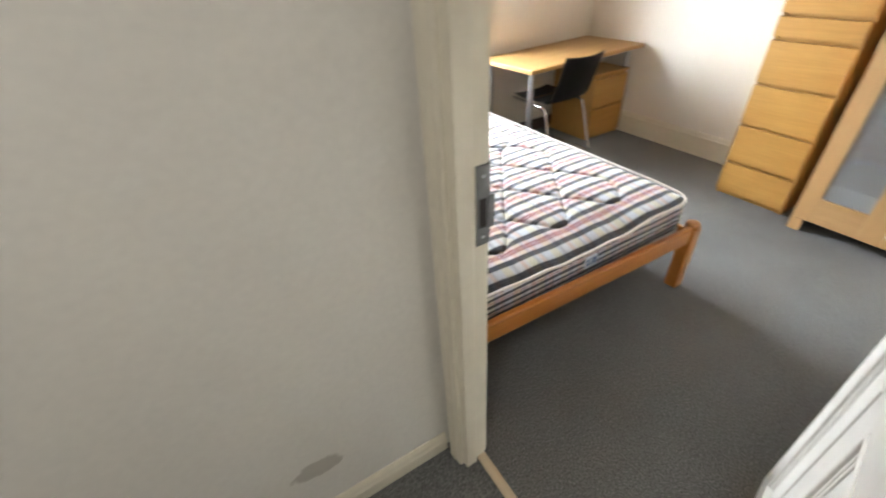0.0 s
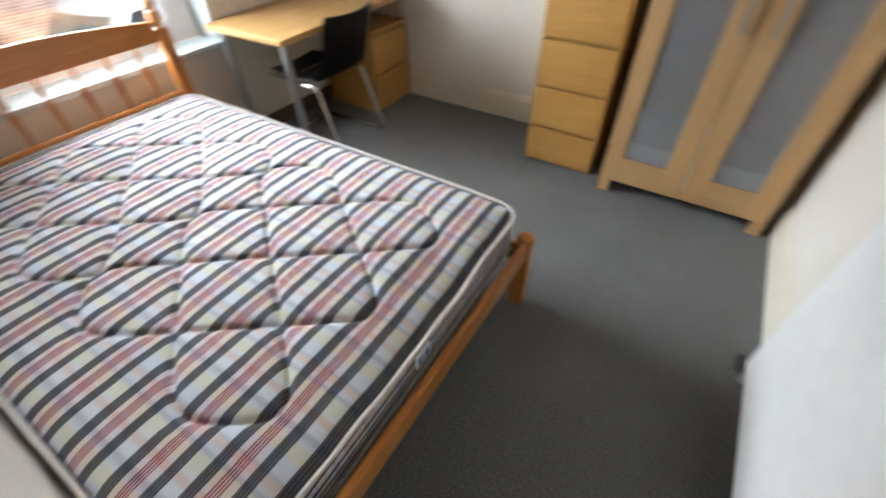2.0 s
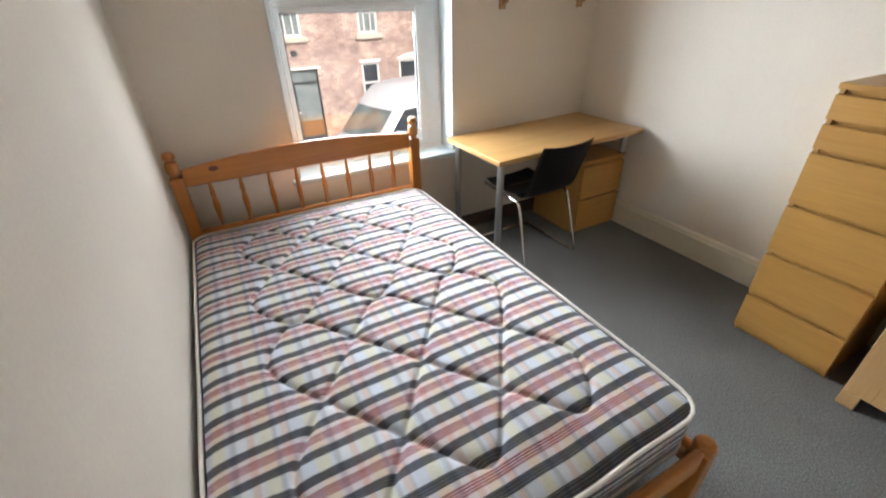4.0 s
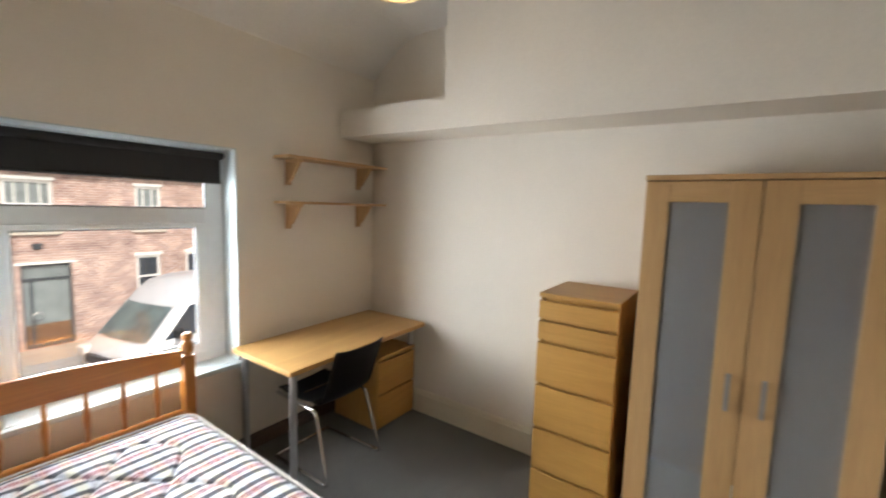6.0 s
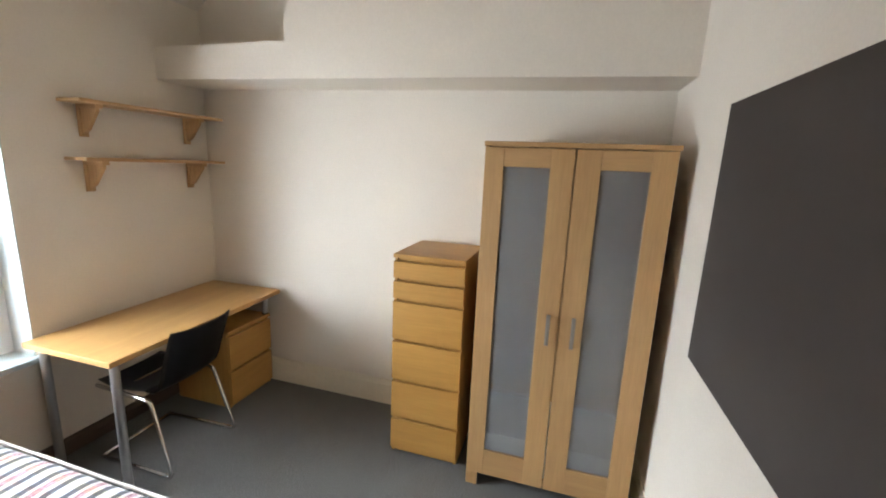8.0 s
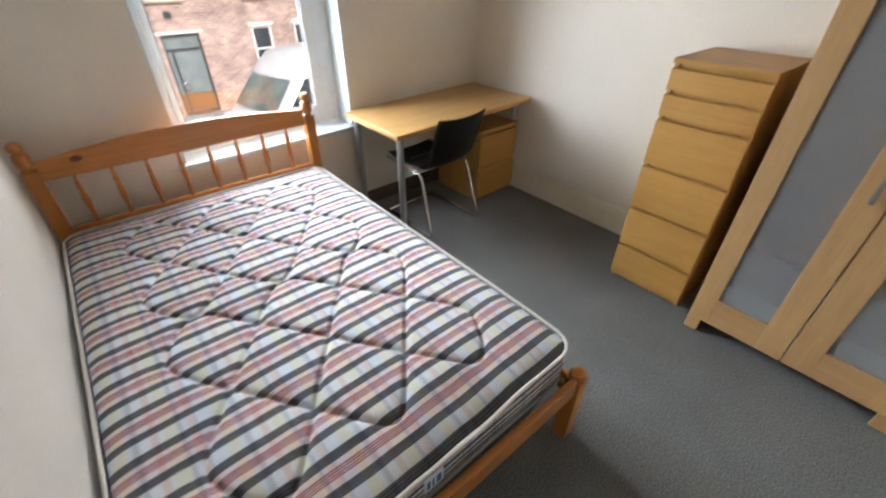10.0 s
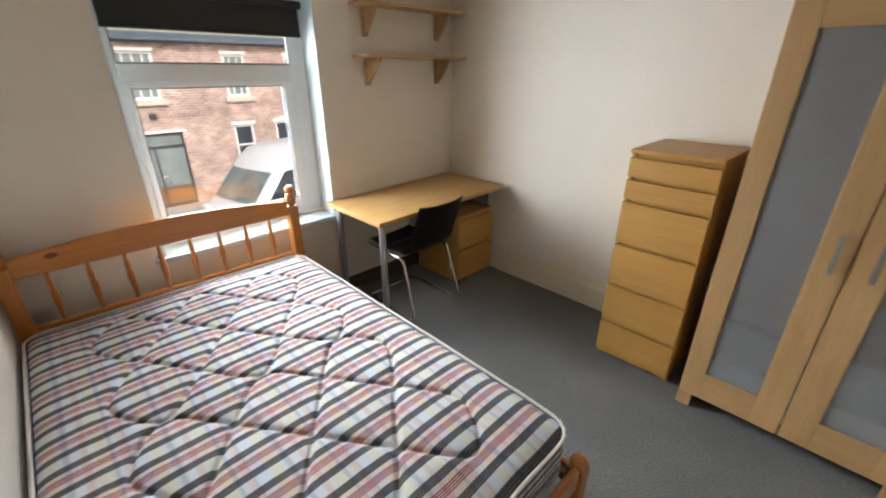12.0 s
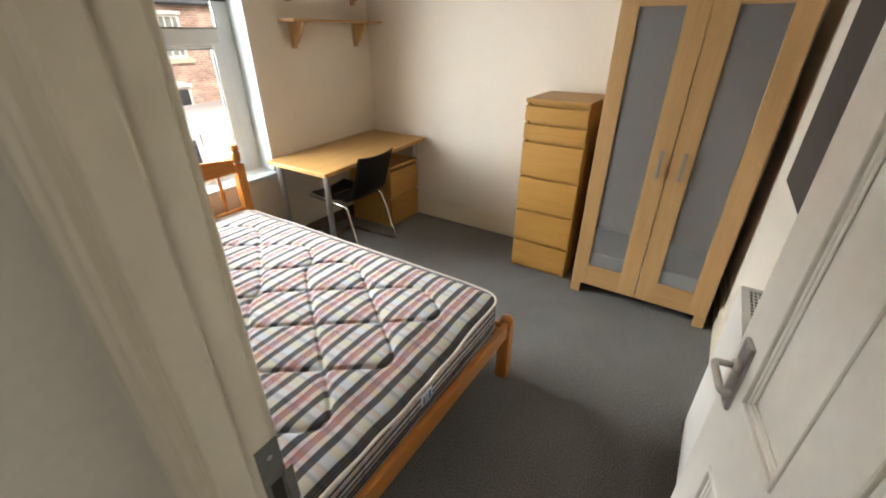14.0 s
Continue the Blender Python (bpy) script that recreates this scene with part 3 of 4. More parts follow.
def bed_post(x, y, top, name):
    bm = bmesh.new()
    h = 0.030
    if top > 0.6:
        box(bm, x - h, x + h, y - h, y + h, 0.0, 0.80, 0.007, 2)
        lathe(bm, [(0.022, 0.795), (0.020, 0.806), (0.029, 0.822), (0.031, 0.85), (0.028, 0.872), (0.019, 0.88), (0.027, 0.892), (0.028, 0.908), (0.02, top)], 16, x, y)
    else:
        box(bm, x - h, x + h, y - h, y + h, 0.0, top - 0.03, 0.007, 2)
        lathe(bm, [(0.0315, top - 0.04), (0.0315, top - 0.014), (0.027, top - 0.004), (0.016, top)], 16, x, y)
    return part(name, bm, PINE[2], bed)


bed_post(1.318, 2.965, 0.922, "head_post")
bed_post(0.045, 2.965, 0.922, "head_post")
bed_post(1.312, 0.972, 0.372, "foot_post")
bed_post(0.045, 0.972, 0.372, "foot_post")
# arched top rail
top_edge = [(0.075 + 1.213 * k / 16, 0.832 + 0.045 * math.sin(math.pi * k / 16)) for k in range(17)]
bm = prism(bmesh.new(), [(0.075, 0.745), (1.288, 0.745)] + top_edge[::-1], 1, 2.952, 2.978)
bmesh.ops.bevel(bm, geom=[e for e in bm.edges if abs(e.verts[0].co.y - e.verts[1].co.y) < 1e-5], offset=0.004, segments=1, affect="EDGES")
rail = part("head_rail", bm, PINE[0], bed)
bm = bmesh.new()
lathe(bm, [(0.016, 0.0), (0.017, 0.0012), (0.012, 0.002)], 14)
bmesh.ops.scale(bm, verts=bm.verts, vec=(1.35, 0.8, 1))
bmesh.ops.rotate(bm, verts=bm.verts, matrix=Matrix.Rotation(radians(90), 3, "X"))
bmesh.ops.translate(bm, verts=bm.verts, vec=(0.215, 2.9518, 0.817))
part("knot", bm, KNOT, rail, "dark knot in the pine")
part("lower_rail", boxed(0.075, 1.288, 2.952, 2.978, 0.44, 0.505, 0.004), PINE[0], bed)
sp = mesh_of("spindle", lathe(bmesh.new(), [(0.0085, 0.0), (0.009, 0.03), (0.0145, 0.10), (0.0155, 0.125), (0.012, 0.15), (0.0105, 0.165), (0.013, 0.18), (0.009, 0.21), (0.0075, 0.245)], 12), PINE[2], True)
for k in range(8):
    o = part("spindle", sp, None, bed)
    o.location = (0.178 + 0.1415 * k, 2.965, 0.502)
part("side_rail", boxed(1.300, 1.324, 1.000, 2.936, 0.235, 0.325, 0.005), PINE[1], bed)
part("side_rail", boxed(0.034, 0.058, 1.000, 2.936, 0.235, 0.325, 0.005), PINE[1], bed)
bm = boxed(0.075, 1.283, 0.952, 0.980, 0.0, 0.088, 0.008, 2)
for v in bm.verts:
    v.co.z += 0.322 - 0.040 * v.co.x
part("foot_rail", bm, PINE[0], bed)
sl = mesh_of("slat", boxed(0.058, 1.300, -0.035, 0.035, 0.0, 0.018, 0.003), DEAL[0])
for k in range(13):
    part("slat", sl, None, bed).location = (0, 1.06 + 0.15 * k, 0.300)
for x in (0.068, 1.29):
    part("slat_ledge", boxed(x - 0.010, x + 0.010, 1.0, 2.936, 0.27, 0.2995), DEAL[1], bed)

# ---- mattress ----
MX0, MX1, MY0, MY1, MZ0, MZ1 = 0.030, 1.310, 1.014, 2.938, 0.3185, 0.490
mattress = thing("mattress", "quilted mattress in navy, white and red striped ticking", "mattress", MX0, MY0, MZ0)
ML, MW, MH = MY1 - MY0, MX1 - MX0, MZ1 - MZ0
RC = 0.075


def edge_point(a, inset, z):
    """A point of the rounded rectangle of the mattress, a in turns."""
    r = RC
    w, l = MW / 2 - r, ML / 2 - r
    per = [2 * l, math.pi * r / 2, 2 * w, math.pi * r / 2] * 2
    s = a * sum(per)
    corners = [(w, -l, 0), (w, l, 0), (w, l, 90), (-w, l, 90), (-w, l, 180), (-w, -l, 180), (-w, -l, 270), (w, -l, 270)]
    for k, p in enumerate(per):
        if s <= p:
            break
        s -= p
    k = min(k, 7)
    x, y, d = corners[k]
    d = radians(d)
    if k % 2 == 0:
        x, y = x - s * math.sin(d), y + s * math.cos(d)
        n = (math.cos(d), math.sin(d))
    else:
        base = corners[k]
        e = radians({1: 0, 3: 90, 5: 180, 7: 270}[k]) + s / r
        n = (math.cos(e), math.sin(e))
        x, y = base[0], base[1]
    return Vector((MW / 2 + x + n[0] * (r - inset), ML / 2 + y + n[1] * (r - inset), z))


def sag(x, y):
    """The soft unevenness of the upper edge."""
    v = 0.006 * noise.noise(Vector((x * 2.1, y * 1.7, 3.0)))
    if y < 0.2:
        k = max(0.0, 1 - y / 0.2)
        v += -0.022 * k * math.sin(math.pi * min(1.0, max(0.0, x / MW))) - 0.018 * k * (0.3 + noise.noise(Vector((x * 6.5, 0.3, 1.0))))
    return v


bm = bmesh.new()
nx, ny = 230, 340
A, QX = 0.325, 0.5175 - MX0
QUILT_PANELS = [(0.448, 1.573 - MY0), (0.460, 2.395 - MY0)]


def quilt(x, y):
    """Height of the quilting: two fields of rounded diamond lobes with stitched grooves between them."""
    b, qy = QUILT_PANELS[0 if y < 1.978 - MY0 else 1]
    px, py = 2 * math.pi * (x - QX) / A, 2 * math.pi * (y - qy) / b
    e = min(x - (0.182 - MX0), (1.178 - MX0) - x, b + 0.010 - abs(y - qy))
    if e < 0:
        return 1.0
    g = math.cos(px) + math.cos(py) + 0.45 * max(0.0, 1 - e / 0.12) ** 1.5
    grad = math.hypot(2 * math.pi / A * math.sin(px), 2 * math.pi / b * math.sin(py)) + 2.0
    d = abs(g) / grad
    fade = min(1.0, e / 0.012)
    puff = 0.38 * min(1.0, abs(g)) ** 0.7 + 0.62
    return (puff * (1 - 0.9 * math.exp(-(d / 0.0075) ** 2))) * fade + 1 - fade


rows = []
for j in range(ny + 1):
    row = []
    for i in range(nx + 1):
        u, v = i / nx, j / ny
        x, y = 0.006 + (MW - 0.012) * u, 0.006 + (ML - 0.012) * v
        # pull the corners in to the rounded outline
        cx, cy = max(abs(x - MW / 2) - (MW / 2 - RC), 0), max(abs(y - ML / 2) - (ML / 2 - RC), 0)
        if cx > 0 and cy > 0:
            m = max(cx, cy) / math.hypot(cx, cy)
            x -= math.copysign(cx * (1 - m), x - MW / 2)
            y -= math.copysign(cy * (1 - m), y - ML / 2)
        e = min(x, MW - x, y, ML - y)
        z = MH - 0.004 + sag(x, y) + 0.0175 * quilt(x, y) - 0.006 - 0.026 * math.exp(-(e / 0.028)) + 0.0025 * noise.noise(Vector((x * 14, y * 14, 0)))
        row.append(bm.verts.new((x, y, z)))
    rows.append(row)
for j in range(ny):
    for i in range(nx):
        bm.faces.new((rows[j][i], rows[j][i + 1], rows[j + 1][i + 1], rows[j + 1][i]))
part("quilted_top", bm, TICK_TOP, mattress, smooth=True)
NP = 220
bm = bmesh.new()
rings = []
for q, (inset, f) in enumerate(((0.004, 0.0), (0.0, 0.06), (-0.005, 0.3), (-0.006, 0.5), (-0.004, 0.75), (0.002, 0.97))):
    ring = []
    for k in range(NP):
        p = edge_point(k / NP, inset, 0)
        p.z = f * (MH - 0.012 + sag(p.x, p.y)) + 0.002
        ring.append(bm.verts.new(p))
    rings.append(ring)
for a, b in zip(rings, rings[1:]):
    for k in range(NP):
        bm.faces.new((a[k], a[(k + 1) % NP], b[(k + 1) % NP], b[k]))
bm.faces.new(rings[0][::-1])
part("side_band", bm, TICK_SIDE, mattress, smooth=True)
for z, lab in ((MH - 0.006, "cream taped edge"), (0.007, "")):
    pts = []
    for k in range(NP):
        p = edge_point(k / NP, -0.003, z)
        if z > 0.1:
            p.z += sag(p.x, p.y)
        pts.append(p)
    bm = bmesh.new()
    tube(bm, pts, 0.0056, 8, True)
    part("piping", bm, TAPE, mattress, lab, smooth=True)
tag = part("label_tag", boxed(0.615, 0.680, -0.012, -0.0064, 0.060, 0.118, 0.001), TAG, mattress, "small pale blue sewn-in label")
for x0, x1 in ((0.622, 0.634), (0.641, 0.647), (0.655, 0.672)):
    part("print", boxed(x0, x1, -0.0126, -0.0118, 0.070, 0.108), TAGINK, tag)

# ---- desk ----
desk = thing("desk", "oak-veneer desk top on round silver metal legs", "desk", 1.620, 2.480, 0.0)
bm = boxed(0.0, 1.185, 0.0, 0.605, 0.698, 0.728, 0.003, 2)
SLOPE = 0.019
for v in bm.verts:
    v.co.z += SLOPE * v.co.x
part("desktop", bm, DESK, desk)
for x, y, low in ((0.055, 0.055, 0.0), (0.055, 0.55, 0.0), (1.155, 0.115, 0.556), (1.165, 0.585, 0.0)):
    lift = SLOPE * x - 0.014
    bm = bmesh.new()
    lathe(bm, [(0.020, 0.008 + low), (0.021, 0.012 + low), (0.021, 0.70 + lift), (0.021, 0.708 + lift)], 20, x, y)
    leg = part("leg", bm, STEEL, desk, smooth=True)
    bm = bmesh.new()
    lathe(bm, [(0.019, low), (0.023, low + 0.002), (0.023, low + 0.010), (0.019, low + 0.012)], 16, x, y)
    part("foot", bm, RUBBER, leg)
    bm = bmesh.new()
    lathe(bm, [(0.035, 0.7085 + lift), (0.035, 0.7114 + lift)], 16, x, y)
    part("mounting_plate", bm, STEEL, leg)


def malm(name, label, x, y, w, d, h, fronts, base, face):
    """A veneered chest whose drawer fronts overlap with a grip gap; it opens towards -y in its own space."""
    t = thing(name, label, "chest of drawers", x, y, 0.0, face)
    bm = bmesh.new()
    box(bm, 0.0, 0.018, 0.0200, d, 0.0, h - 0.022, 0.0015)
    box(bm, w - 0.018, w, 0.0200, d, 0.0, h - 0.022, 0.0015)
    box(bm, 0.018, w - 0.018, d - 0.01, d - 0.004, 0.03, h - 0.022)
    part("carcass", bm, OAK[2], t)
    part("top", boxed(-0.002, w + 0.002, 0.0, d, h - 0.022, h, 0.002), OAK[0], t)
    part("plinth", boxed(0.018, w - 0.018, 0.03, 0.045, 0.0, base), OAK[0], t)
    # near-black sheet behind the fronts, shade inside the chest as colour
    part("shade_backing", boxed(0.019, w - 0.019, 0.041, 0.050, base, h - 0.023), DARK, t)
    z = h - 0.022
    for f in fronts:
        bm = bmesh.new()
        prism(bm, [(0.0, z - f), (0.0, z - 0.023), (0.003, z - 0.020), (0.018, z - 0.020), (0.018, z - f)], 0, 0.001, w - 0.001)
        dr = part("drawer_front", bm, OAK[0], t)
        part("grip", boxed(0.0185, w - 0.0185, 0.034, 0.040, z - 0.030, z - 0.0005), OAK[0], dr)
        z -= f
    return t


malm("chest_of_drawers", "tall narrow oak-veneer chest of six drawers", 2.385, 1.404, 0.400, 0.455, 1.210, [0.112, 0.115, 0.238, 0.244, 0.238, 0.206], 0.035, -90)
malm("drawer_unit", "low oak-veneer two-drawer unit standing under the desk", 2.405, 2.575, 0.395, 0.47, 0.555, [0.250, 0.250], 0.03, 0)

# ---- chair ----
chair = thing("chair", "black moulded plastic chair on a chrome tube frame", "chair", 2.015, 2.65, 0.0, 2)


def shell_point(u, v):
    """Seat and back of the shell: u across, v from the front lip to the top of the back."""
    w = 0.20 + 0.006 * max(0, v - 0.6) / 0.4 - 0.012 * (1 - min(1, v / 0.1))
    if v < 0.45:
        k = v / 0.45
        y, z = 0.255 - 0.36 * k, 0.462 - 0.028 * math.sin(math.pi * min(1, k * 0.9)) - 0.012 * (1 - k) ** 4
    else:
        k = (v - 0.45) / 0.55
        bend = min(1.0, k / 0.32)
        y = -0.105 - 0.090 * math.sin(bend * math.pi / 2) - 0.085 * max(0, k - 0.15)
        z = 0.4425 + 0.055 * (1 - math.cos(bend * math.pi / 2)) + 0.305 * max(0, k - 0.16) / 0.84
    dish = 0.018 * (abs(u) ** 2.2)
    if v < 0.5:
        z += dish * 0.7
    else:
        y += dish * 1.4
    if v > 0.94:
        w *= 1 - 0.02 * ((v - 0.94) / 0.06) ** 2
    z -= 0.014 * (1 - u * u) * max(0.0, (v - 0.8) / 0.2)
    skew = 0.046 * max(0.0, v - 0.45) / 0.55
    return Vector((w * u + skew, y, z - 0.3 * skew))


bm = bmesh.new()
gu, gv = 14, 40
grid = [[bm.verts.new(shell_point(-1 + 2 * i / gu, j / gv)) for i in range(gu + 1)] for j in range(gv + 1)]
for j in range(gv):
    for i in range(gu):
        bm.faces.new((grid[j][i], grid[j][i + 1], grid[j + 1][i + 1], grid[j + 1][i]))
bmesh.ops.solidify(bm, geom=bm.faces[:], thickness=0.008)
part("seat_shell", bm, BLACK, chair, smooth=True)
for s in (-1, 1):
    bm = bmesh.new()
    tube(bm, fillet([(s * 0.200, 0.245, 0.436), (s * 0.206, -0.125, 0.414), (s * 0.222 - 0.012, -0.262, 0.011), (s * 0.212 - 0.006, 0.245, 0.011)], 0.035, 6), 0.011, 12)
    part("leg_frame", bm, CHROME, chair, smooth=True)
bm = bmesh.new()
tube(bm, [(-0.212, 0.245, 0.011), (0.212, 0.245, 0.011)], 0.011, 12)
part("cross_bar", bm, CHROME, chair, smooth=True)
bm = bmesh.new()
tube(bm, [(-0.19, 0.10, 0.428), (0.19, 0.10, 0.428)], 0.010, 12)
part("seat_bar", bm, CHROME, chair, smooth=True)

# ---- wardrobe ----
WFX, WY0, WY1, WH, WD = 2.30, 0.112, 0.920, 1.800, 0.50
ward = thing("wardrobe", "birch-veneer wardrobe with two frosted glass doors", "wardrobe", WFX, WY1, 0.0, -90)
# own space: x along the front, y into the depth
WW = WY1 - WY0
for x in (0.0, WW - 0.018):
    part("side_panel", boxed(x, x + 0.018, 0.020, WD, 0.0, WH - 0.018, 0.0015), BIRCH[2], ward)
part("top", boxed(-0.004, WW + 0.004, -0.004, WD, WH - 0.018, WH + 0.004, 0.002), BIRCH[0], ward)
part("base", boxed(0.018, WW - 0.018, 0.021, WD, 0.085, 0.103), BIRCH[0], ward)
part("back_panel", boxed(0.018, WW - 0.018, WD - 0.008, WD - 0.002, 0.085, WH - 0.018), BIRCH[2], ward)
part("plinth_rail", boxed(0.018, WW - 0.018, 0.022, 0.040, 0.070, 0.0849), BIRCH[0], ward)
part("box_inside", boxed(0.022, WW - 0.022, 0.040, WD - 0.03, 0.1035, 0.300, 0.004), UPVC, ward, "white low liner at the bottom of the wardrobe")
for x in (0.0, WW - 0.060):
    part("foot", boxed(x, x + 0.060, 0.000, 0.018, 0.0, 0.074, 0.002), BIRCH[2], ward)
for k in (0, 1):
    a = 0.001 + k * (WW / 2)
    b = a + WW / 2 - 0.0055
    z0, z1 = 0.076, WH - 0.022
    sl, sr = (0.089, 0.102) if k == 0 else (0.104, 0.098)
    dr = part("door", boxed(a, a + sl, -0.002, 0.018, z0, z1, 0.002), BIRCH[2], ward)
    part("stile", boxed(b - sr, b, -0.002, 0.018, z0, z1, 0.002), BIRCH[2], dr)
    part("top_rail", boxed(a + sl, b - sr, -0.0015, 0.0175, z1 - 0.086, z1, 0.002), BIRCH[0], dr)
    part("bottom_rail", boxed(a + sl, b - sr, -0.0015, 0.0175, z0, z0 + 0.144, 0.002), BIRCH[0], dr)
    part("glass", boxed(a + sl - 0.004, b - sr + 0.004, 0.007, 0.011, z0 + 0.140, z1 - 0.082), FROST, dr, "frosted grey glass panel")
    hx = 0.352 if k == 0 else 0.466
    bm = bmesh.new()
    box(bm, hx - 0.009, hx + 0.009, -0.028, -0.019, 0.868, 1.022, 0.003, 2)
    box(bm, hx - 0.006, hx + 0.006, -0.020, -0.0015, 0.876, 0.890)
    box(bm, hx - 0.006, hx + 0.006, -0.020, -0.0015, 1.000, 1.014)
    part("handle", bm, PULL, dr, "brushed metal pull handle")

# ---- wall shelves ----
shelf = thing("wall_shelf", "short raw pine shelf on triangular wooden brackets", "shelf", 1.925, NY, 1.632, 0, "pair of pine shelves over the desk")
part("board", boxed(0.0, 0.905, -0.172, -0.001, 0.0, 0.018, 0.002), DEAL[0], shelf)
for x in (0.105, 0.745):
    bm = bmesh.new()
    box(bm, x - 0.020, x + 0.020, -0.022, -0.001, -0.170, -0.0005, 0.002)
    br = part("bracket", bm, DEAL[2], shelf)
    bm = bmesh.new()
    prism(bm, [(-0.022, -0.150), (-0.022, -0.022), (-0.135, -0.022), (-0.135, -0.036), (-0.055, -0.135)], 0, x - 0.010, x + 0.010)
    part("gusset", bm, DEAL[2], br)
    part("arm", boxed(x - 0.020, x + 0.020, -0.150, -0.0225, -0.0215, -0.0005, 0.002), DEAL[1], br)
copy_thing(shelf, pose(1.925, NY, 1.928))

# ---- dark board ----
board = thing("notice_board", "large dark grey-brown felt notice board screwed to the wall", "notice board", 0.86, SY, 1.030)
part("felt_panel", boxed(0.0, 1.145, 0.0005, 0.012, 0.0, 0.890, 0.001), BOARD, board)

# ---- heater ----
heater = thing("convector_heater", "white enamelled wall convector heater with a grille on top", "heater", 0.62, SY, 0.0)
HX, HZ0, HZ1, HD = 0.745, 0.13, 0.815, 0.112
bm = bmesh.new()
part("front_panel", box(bm, 0.0, HX, HD - 0.004, HD, HZ0, HZ1, 0.0015), HEATER, heater)
part("end_panel", boxed(0.0, 0.004, 0.018, HD - 0.004, HZ0, HZ1), HEATER, heater)
part("end_panel", boxed(HX - 0.004, HX, 0.018, HD - 0.004, HZ0, HZ1), HEATER, heater)
part("back_panel", boxed(0.004, HX - 0.004, 0.018, 0.022, HZ0, HZ1), HEATER, heater)
# near-black block, the shade under the grille as colour
part("core", boxed(0.01, HX - 0.01, 0.024, HD - 0.006, HZ0 + 0.05, HZ1 - 0.014), DARK, heater)
grille = part("grille", boxed(0.004, HX - 0.004, 0.022, 0.028, HZ1 - 0.008, HZ1 - 0.001), HEATER, heater, "white wire grille")
part("top_flange", boxed(0.004, HX - 0.004, HD - 0.024, HD - 0.004, HZ1 - 0.003, HZ1), HEATER, heater)
for x in (0.004, HX - 0.022):
    part("top_flange", boxed(x, x + 0.018, 0.028, HD - 0.024, HZ1 - 0.003, HZ1), HEATER, heater)
gb = mesh_of("bar", boxed(-0.0020, 0.0020, 0.028, HD - 0.024, -0.003, 0.0), HEATER)
for k in range(34):
    part("bar", gb, None, grille).location = (0.042 + 0.0200 * k, 0, HZ1 - 0.001)
lb = mesh_of("long_bar", boxed(0.022, HX - 0.022, -0.0014, 0.0014, -0.004, 0.0), HEATER)
for k in range(4):
    part("long_bar", lb, None, grille).location = (0, 0.0395 + 0.0125 * k, HZ1 - 0.0005)
for x in (0.1, HX - 0.12):
    part("wall_bracket", boxed(x, x + 0.03, 0.0, 0.018, HZ0 + 0.05, HZ1 - 0.05), STEEL, heater)
bm = bmesh.new()
tube(bm, fillet([(HX + 0.02, 0.075, 0.0), (HX + 0.02, 0.075, 0.16), (HX - 0.001, 0.075, 0.16)], 0.012), 0.0075, 10)
part("pipe", bm, HEATER, heater, smooth=True)
stop = thing("door_stop", "small dark rubber door stop on the carpet", "door stop", 1.455, 0.128, 0.0)
part("wedge", prism(bmesh.new(), [(-0.03, 0.0), (0.03, 0.0), (0.03, 0.028), (-0.03, 0.004)], 1, -0.018, 0.018), RUBBER, stop)

# ---- paper lantern ----
LXC, LYC, LZB, LR = 1.42, 1.585, 2.335, 0.215
lamp = thing("paper_lantern", "round cream paper lantern lit warm from inside, hung from the ceiling", "pendant lamp", LXC, LYC, LZB)
bm = bmesh.new()
n, m = 40, 46
rr = []
hole = 0.27
for j in range(m + 1):
    a = hole + (math.pi - 2 * hole) * j / m
    z = LR - LR * math.cos(a)
    r = LR * math.sin(a) * (1.0 + 0.012 * math.cos(j * math.pi))
    rr.append([bm.verts.new((r * math.cos(2 * math.pi * k / n), r * math.sin(2 * math.pi * k / n), z)) for k in range(n)])
for u, v in zip(rr, rr[1:]):
    for k in range(n):
        bm.faces.new((u[k], u[(k + 1) % n], v[(k + 1) % n], v[k]))
part("shade", bm, PAPER, lamp, smooth=True)
bm = bmesh.new()
r0 = LR * math.sin(hole)
tube(bm, [(r0 * math.cos(2 * math.pi * k / 32), r0 * math.sin(2 * math.pi * k / 32), LR - LR * math.cos(hole)) for k in range(32)], 0.002, 6, True)
part("rim_wire", bm, STEEL, lamp)
bm = bmesh.new()
lathe(bm, [(0.006, 0.14), (0.026, 0.16), (0.030, 0.185), (0.022, 0.215), (0.014, 0.235)], 16)
part("bulb", bm, BULB, lamp, "lit bulb", smooth=True)
bm = bmesh.new()
lathe(bm, [(0.018, 0.236), (0.02, 0.25), (0.02, 0.30), (0.008, 0.31)], 14)
part("lampholder", bm, UPVC, lamp)
bm = bmesh.new()
tube(bm, [(0, 0, 0.30), (0, 0, CZ - LZB - 0.02)], 0.003, 8)
part("cord", bm, UPVC, lamp)
bm = bmesh.new()
lathe(bm, [(0.012, CZ - LZB - 0.03), (0.038, CZ - LZB - 0.012), (0.04, CZ - LZB)], 20)
part("ceiling_rose", bm, UPVC, lamp)

# ---- street ----
GZ = -2.70
structure("ground", boxed(-300, 300, 3.45, 400, GZ - 0.3, GZ), ASPHALT, "grey asphalt street", "ground")
structure("pavement", boxed(-60, 60, 13.6, 16.0, GZ, GZ + 0.09, 0.01), PAVING, "pale paved footway in front of the brick house", "pavement")
structure("wall_lower", boxed(-8, 12, 3.10, 3.39, GZ, -0.202), BRICK, "brick wall of the storey below", "wall")
structure("backdrop_ground", boxed(-300, 300, -300, 3.44, GZ - 0.3, GZ - 0.02), ASPHALT, "plain ground behind the house", "ground")

HY = 16.0
